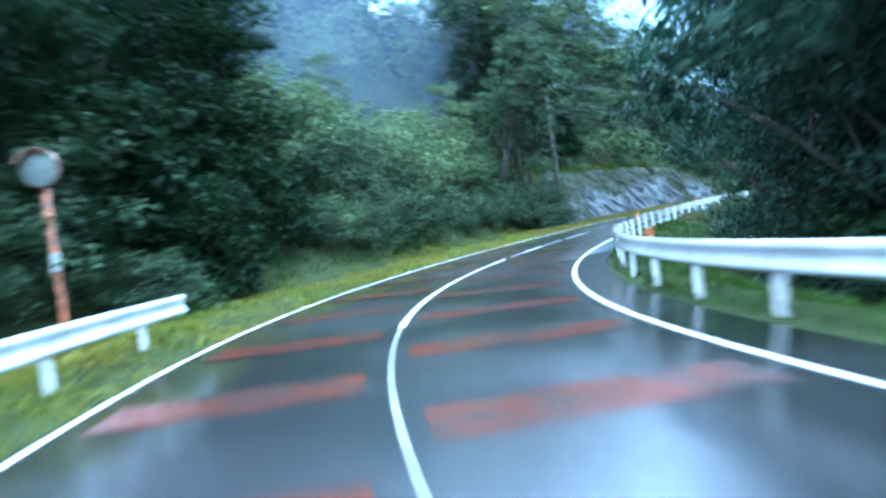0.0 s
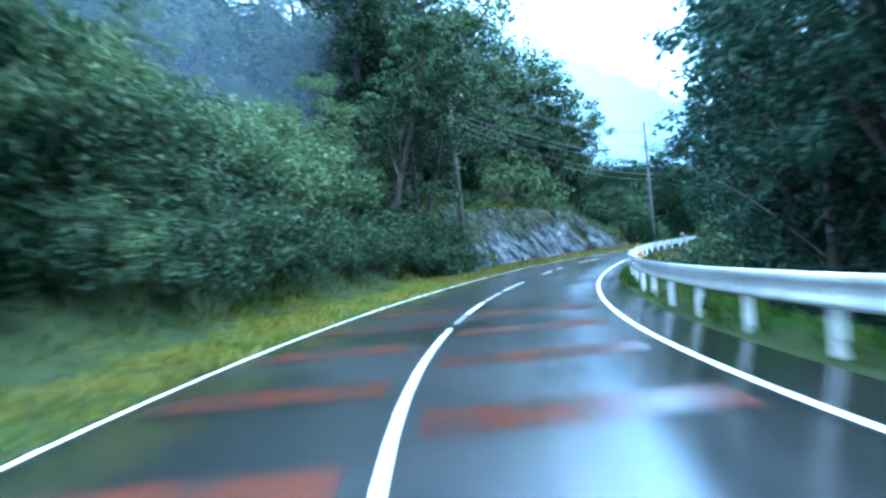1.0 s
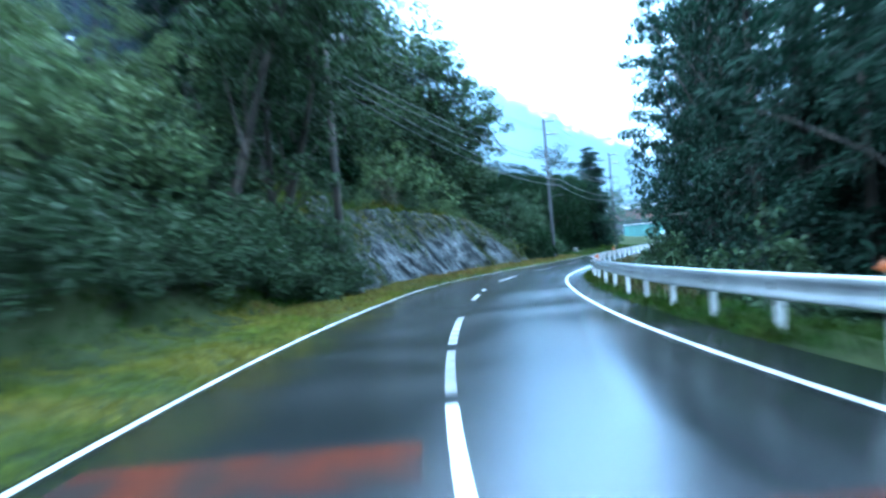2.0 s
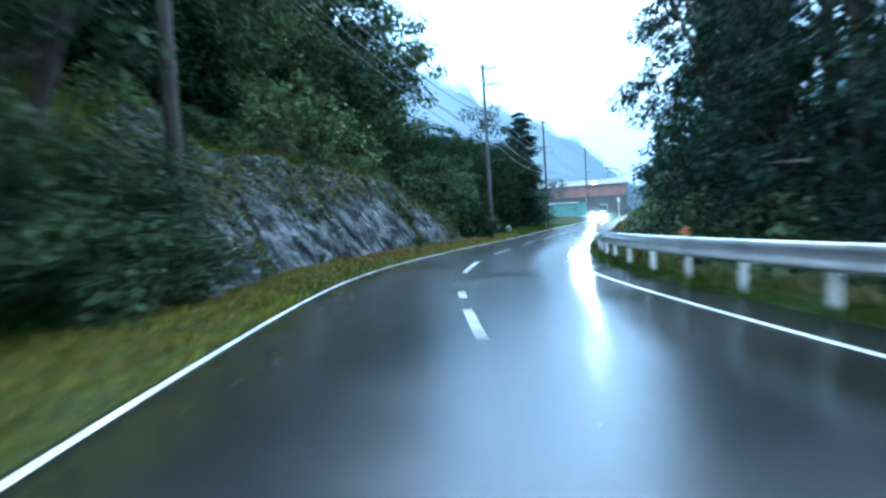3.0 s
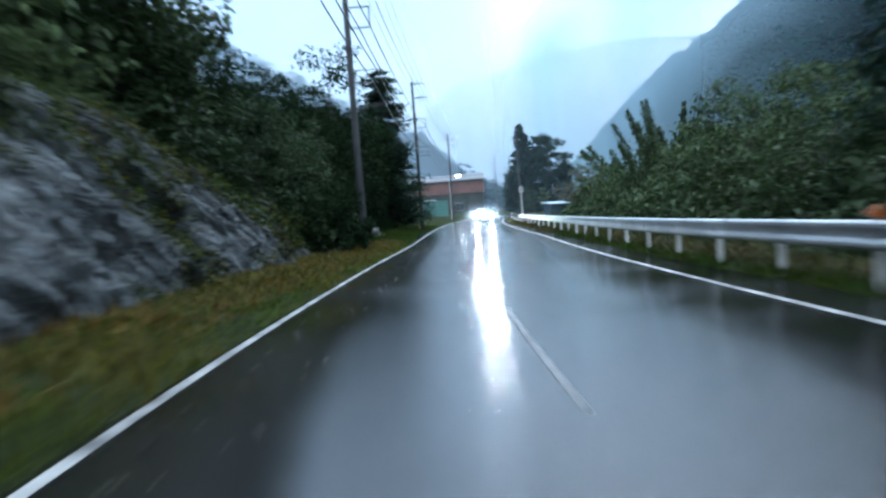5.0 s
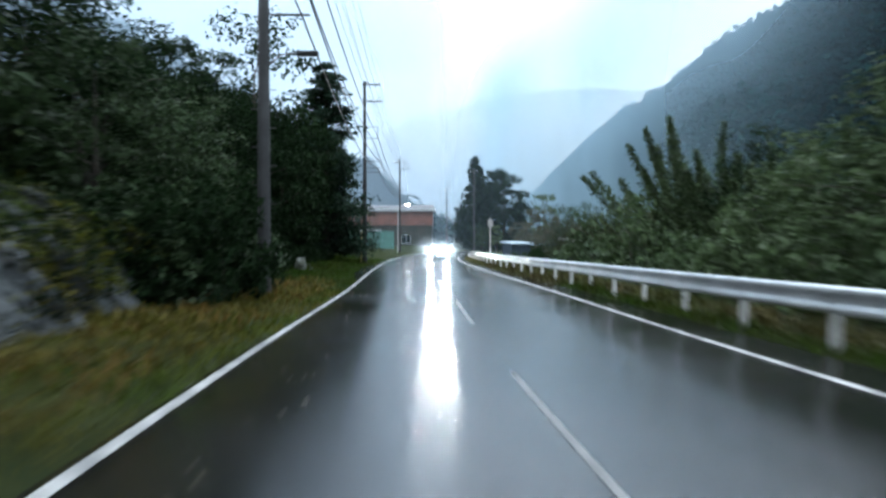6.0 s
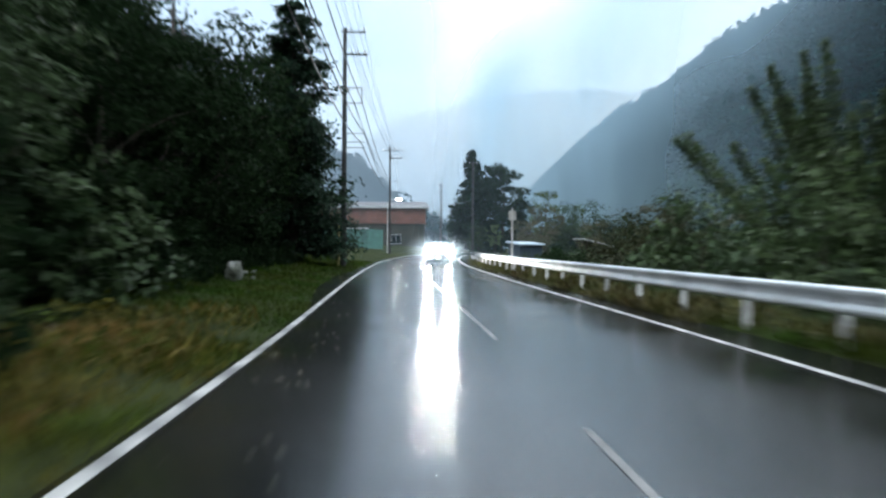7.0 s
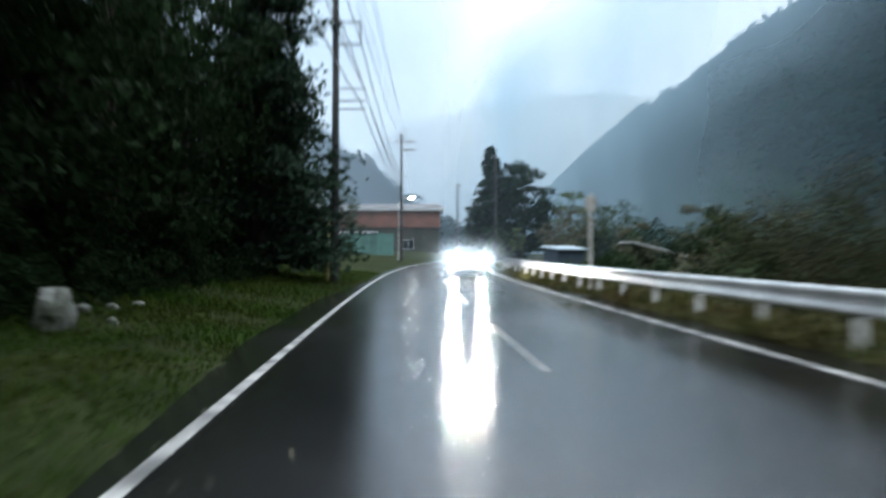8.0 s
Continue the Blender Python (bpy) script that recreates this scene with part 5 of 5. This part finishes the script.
hall = thing("long_building", Matrix.Translation((-13.5, 240.0, 0.2)) @ pose(0, 0, 0, 0, 0, -2), "long reddish-brown building with a pale roof edge", "building")
part("lower_wall", box_bm(-18, -5, -3, 16.6, 5, 5.6, 0.02), mat("dark_brown_boards", (0.05, 0.05, 0.04), spots=(0.03, 0.04, 0.03), scale=0.6, fine=10), hall, "dark lower wall")
part("upper_wall", box_bm(-18.15, -5.3, 5.6, 16.75, 5.2, 8.6, 0.02), REDWALL, hall, "reddish-brown metal siding")
for k in range(34):
    part("siding_rib", box_bm(-17.6 + k * 1.02, -5.335, 5.65, -17.52 + k * 1.02, -5.3, 8.55), REDWALL, hall)
rb = bmesh.new()
vs = [rb.verts.new(v) for v in ((-18.8, -6.0, 8.6), (17.3, -6.0, 8.6), (17.3, 5.9, 8.6), (-18.8, 5.9, 8.6), (-18.8, -6.0, 9.0), (17.3, -6.0, 9.0), (17.3, 5.9, 9.0), (-18.8, 5.9, 9.0), (-18.3, 0, 10.2), (16.8, 0, 10.2))]
for f in ((3, 2, 1, 0), (0, 1, 5, 4), (2, 3, 7, 6), (1, 2, 6, 9, 5), (3, 0, 4, 8, 7), (4, 5, 9, 8), (6, 7, 8, 9)):
    rb.faces.new([vs[i] for i in f])
part("roof", rb, mat("dark_tile_roof", (0.10, 0.10, 0.11), scale=0.6, fine=8, rough=0.5), hall)
part("eaves_board", box_bm(-18.85, -6.08, 8.62, 17.35, -6.005, 8.98), ROOF, hall, "pale eaves board")
for k in range(4):
    window_at(hall, -14 + 8 * k, -12 + 8 * k, 1.6, 3.4, -5.0)

gs = thing("green_shed", Matrix.Translation((-9.6, 203.0, 0.0)) @ pose(0, 0, 0, 0, 0, 3), "low shed clad in green sheeting", "shed")
for k in range(9):
    part("wall_panel", box_bm(-5.0 + 1.13 * k, -0.05, -1.0, -3.9 + 1.13 * k, 0.03 + 0.02 * (k % 2), 4.0 - 0.06 * (k % 3), 0.02), GREENNET, gs)
part("back_wall", box_bm(-5.0, 0.06, -1.0, 5.2, 3.2, 3.9), GREENNET, gs)
part("roof", box_bm(-5.1, -0.35, 4.02, 3.0, 3.4, 4.16, 0.02), ROOF, gs, "pale sheet roof")

sh = thing("small_shed", Matrix.Translation((12.0, 160.6, -2.2)) @ pose(0, 0, 0, 0, 0, 22), "small dark blue shed with a pale blue roof", "shed")
part("wall", box_bm(-1.35, 0, -1.0, 1.35, 2.2, 3.75, 0.02), BLUEWALL, sh)
for k in range(9):
    part("wall_rib", box_bm(-1.3 + 0.32 * k, -0.03, -0.9, -1.26 + 0.32 * k, 0.0, 3.7), BLUEWALL, sh)
rb = bmesh.new()
vs = [rb.verts.new(v) for v in ((-1.55, -0.35, 3.7), (1.55, -0.35, 3.7), (1.55, 2.5, 3.95), (-1.55, 2.5, 3.95), (-1.55, -0.35, 3.82), (1.55, -0.35, 3.82), (1.55, 2.5, 4.07), (-1.55, 2.5, 4.07))]
for f in ((3, 2, 1, 0), (4, 5, 6, 7), (0, 1, 5, 4), (1, 2, 6, 5), (2, 3, 7, 6), (3, 0, 4, 7)):
    rb.faces.new([vs[i] for i in f])
part("roof", rb, BLUEROOF, sh, "pale blue sheet roof")

# ---------------------------------------------------------------- stones under the trees
def boulder(place, size, seed, tall=1.0, label="pale rounded stone in dark grass under trees"):
    rng = np.random.default_rng(seed)
    bm = bmesh.new()
    bmesh.ops.create_icosphere(bm, subdivisions=3, radius=1)
    off = rng.uniform(0, 9, 3)
    for v in bm.verts:
        k = 1 + 0.42 * noise.noise(v.co * 1.3 + Vector(off)) + 0.16 * noise.noise(v.co * 3 + Vector(off))
        v.co = Vector((v.co.x * size * k, v.co.y * size * 0.8 * k, v.co.z * size * tall * k))
    ob = part("boulder", bm, STONE, None)
    ob.matrix_basis = Matrix.Translation(Vector(place) + Vector((0, 0, size * tall * 0.6)))
    return tagged(ob, label, "stone", "stones under the trees")


boulder(ground_at(114.0, -6.2), 0.26, 1, 1.45)
boulder(ground_at(115.4, -6.4), 0.12, 2, 0.8)
boulder(ground_at(116.3, -6.3), 0.10, 3, 0.7)
boulder(ground_at(117.2, -6.2), 0.11, 4, 0.6)
boulder(ground_at(115.0, -5.8), 0.08, 5)


# ---------------------------------------------------------------- waiting car
def loft(sections, closed=True):
    """A skin over cross sections, each a list of the same number of places."""
    bm = bmesh.new()
    rows = [[bm.verts.new(p) for p in sec] for sec in sections]
    n = len(rows[0])
    for a, b in zip(rows, rows[1:]):
        for i in range(n if closed else n - 1):
            bm.faces.new((a[i], a[(i + 1) % n], b[(i + 1) % n], b[i]))
    bm.faces.new(rows[0][::-1])
    bm.faces.new(rows[-1])
    bmesh.ops.recalc_face_normals(bm, faces=bm.faces[:])
    return bm


def hull(y, w, z0, z1, tuck=0.08, round_=0.12):
    return [(-w + tuck, y, z0), (w - tuck, y, z0), (w, y, z0 + 0.2), (w, y, z1 - round_), (w - round_, y, z1), (-w + round_, y, z1), (-w, y, z1 - round_), (-w, y, z0 + 0.2)]


car = thing("car", Matrix.Translation(at(142.9, 1.2, 0)) @ pose(0, 0, 0, 0, 0, heading(143)), "silver car waiting with bright headlights lit", "car")
lower = loft([hull(-2.1, 0.70, 0.32, 0.72), hull(-1.98, 0.82, 0.24, 0.84), hull(-1.3, 0.85, 0.22, 0.95), hull(-0.9, 0.85, 0.22, 1.0), hull(1.3, 0.85, 0.22, 1.02), hull(1.85, 0.83, 0.26, 1.0), hull(2.0, 0.76, 0.34, 0.85)])
bmesh.ops.bevel(lower, geom=lower.edges[:], offset=0.025, segments=2, affect="EDGES")
part("body", lower, CARPAINT, car)
cab = loft([hull(-0.85, 0.74, 0.98, 1.06, 0.0, 0.05), hull(-0.2, 0.68, 0.98, 1.50, 0.0, 0.14), hull(0.9, 0.67, 0.98, 1.53, 0.0, 0.14), hull(1.7, 0.70, 0.98, 1.2, 0.0, 0.1)])
part("cabin", cab, CARPAINT, car)
ws = bmesh.new()
vs = [ws.verts.new(v) for v in ((-0.66, -0.86, 1.05), (0.66, -0.86, 1.05), (0.55, -0.25, 1.475), (-0.55, -0.25, 1.475), (-0.66, -0.84, 1.03), (0.66, -0.84, 1.03), (0.55, -0.22, 1.46), (-0.55, -0.22, 1.46))]
for f in ((0, 1, 2, 3), (7, 6, 5, 4), (0, 4, 5, 1), (1, 5, 6, 2), (2, 6, 7, 3), (3, 7, 4, 0)):
    ws.faces.new([vs[i] for i in f])
part("windscreen", ws, GLASS, car)
for sx in (-1, 1):
    part("side_window", box_bm(sx * 0.70 - 0.02, -0.3, 1.06, sx * 0.70 + 0.02, 1.1, 1.38, 0.015), GLASS, car)
    hb = bmesh.new()
    bmesh.ops.create_uvsphere(hb, u_segments=18, v_segments=10, radius=1, matrix=Matrix.Translation((sx * 0.66, -2.0, 0.70)) @ Matrix.Diagonal((0.15, 0.09, 0.095, 1)))
    part("headlight", hb, HEADLIGHT, car, "bright white lit headlight")
    mb = part("door_mirror", box_bm(sx * 0.95 - 0.1, -0.62, 1.0, sx * 0.95 + 0.1, -0.5, 1.14, 0.03), CARPAINT, car)
    for wy in (-1.3, 1.25):
        tb = bmesh.new()
        bmesh.ops.create_cone(tb, cap_ends=True, segments=28, radius1=0.30, radius2=0.30, depth=0.19, matrix=Matrix.Translation((sx * 0.76, wy, 0.30)) @ Matrix.Rotation(radians(90), 4, "Y"))
        bmesh.ops.bevel(tb, geom=tb.edges[:], offset=0.02, segments=2, affect="EDGES")
        tyre = part("tyre", tb, RUBBER, car)
        rbm = bmesh.new()
        bmesh.ops.create_cone(rbm, cap_ends=True, segments=20, radius1=0.19, radius2=0.17, depth=0.02, matrix=Matrix.Translation((sx * 0.865, wy, 0.30)) @ Matrix.Rotation(radians(90), 4, "Y"))
        part("rim", rbm, POST, tyre)
part("grille", box_bm(-0.42, -2.13, 0.58, 0.42, -2.09, 0.74, 0.015), BLACK, car)
part("bumper", box_bm(-0.74, -2.16, 0.30, 0.74, -2.0, 0.50, 0.04), CARPAINT, car)
part("number_plate", box_bm(-0.165, -2.175, 0.40, 0.165, -2.162, 0.565, 0.004), PAINT, car)

for sx in (-1, 1):
    beam = new("headlamp_beam", bpy.data.lights.new("headlamp_beam", "SPOT"))
    beam.data.energy, beam.data.spot_size, beam.data.spot_blend, beam.data.shadow_soft_size = 100, radians(60), 0.7, 0.06
    beam.data.color = (1.0, 0.96, 0.9)
    eye = car.matrix_basis @ Vector((sx * 0.66, -2.16, 0.70))
    aim = car.matrix_basis @ Vector((sx * 0.66, -22.0, 0.2))
    beam.matrix_world = look(eye, aim)

# ---------------------------------------------------------------- glow sheet added in front of the car
def spray(m, alpha, wide, high):
    """A translucent sheet added for the headlights' glow, thinning towards its rim."""
    n, V, D = 25, [], []
    for j in range(n):
        for i in range(n):
            u, v = 2 * i / (n - 1) - 1, 2 * j / (n - 1) - 1
            V.append((u * wide, 0.18 * math.cos(2.0 * u) * math.cos(1.5 * v), 0.8 + v * high))
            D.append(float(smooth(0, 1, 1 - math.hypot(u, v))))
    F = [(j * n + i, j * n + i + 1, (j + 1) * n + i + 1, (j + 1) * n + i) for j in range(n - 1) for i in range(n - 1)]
    ob = new("headlight_glow_sheet", mesh_of("headlight_glow_sheet", V, F, mist_material("glow_sheet", alpha, 50), True))
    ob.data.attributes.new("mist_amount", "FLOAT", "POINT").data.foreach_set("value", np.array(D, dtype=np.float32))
    ob.matrix_basis = m
    return tagged(ob, "translucent sheet added for the glow round the headlights of a car", "spray", kind="stuff")


spray(car.matrix_basis @ pose(0, -2.8, 0), 0.08, 2.8, 1.6)

# ---------------------------------------------------------------- field shelter in the valley
fs = thing("field_shelter", Matrix.Translation((20.5, 164.0, -2.2)) @ pose(0, 0, 0, 0, 0, 10), "low open shelter with a sloping grey sheet roof", "shed")
for x in (-2.6, 2.6):
    for y in (-1.2, 1.2):
        part("post", box_bm(x - 0.06, y - 0.06, -1.0, x + 0.06, y + 0.06, 4.3 - 0.23 * (x + 2.6) - 0.05), BARK, fs)
rb = bmesh.new()
vs = [rb.verts.new(v) for v in ((-3, -1.6, 4.35), (3, -1.6, 2.97), (3, 1.6, 2.97), (-3, 1.6, 4.35), (-3, -1.6, 4.45), (3, -1.6, 3.07), (3, 1.6, 3.07), (-3, 1.6, 4.45))]
for f in ((3, 2, 1, 0), (4, 5, 6, 7), (0, 1, 5, 4), (1, 2, 6, 5), (2, 3, 7, 6), (3, 0, 4, 7)):
    rb.faces.new([vs[i] for i in f])
part("roof", rb, ROOF, fs, "sloping grey sheet roof")
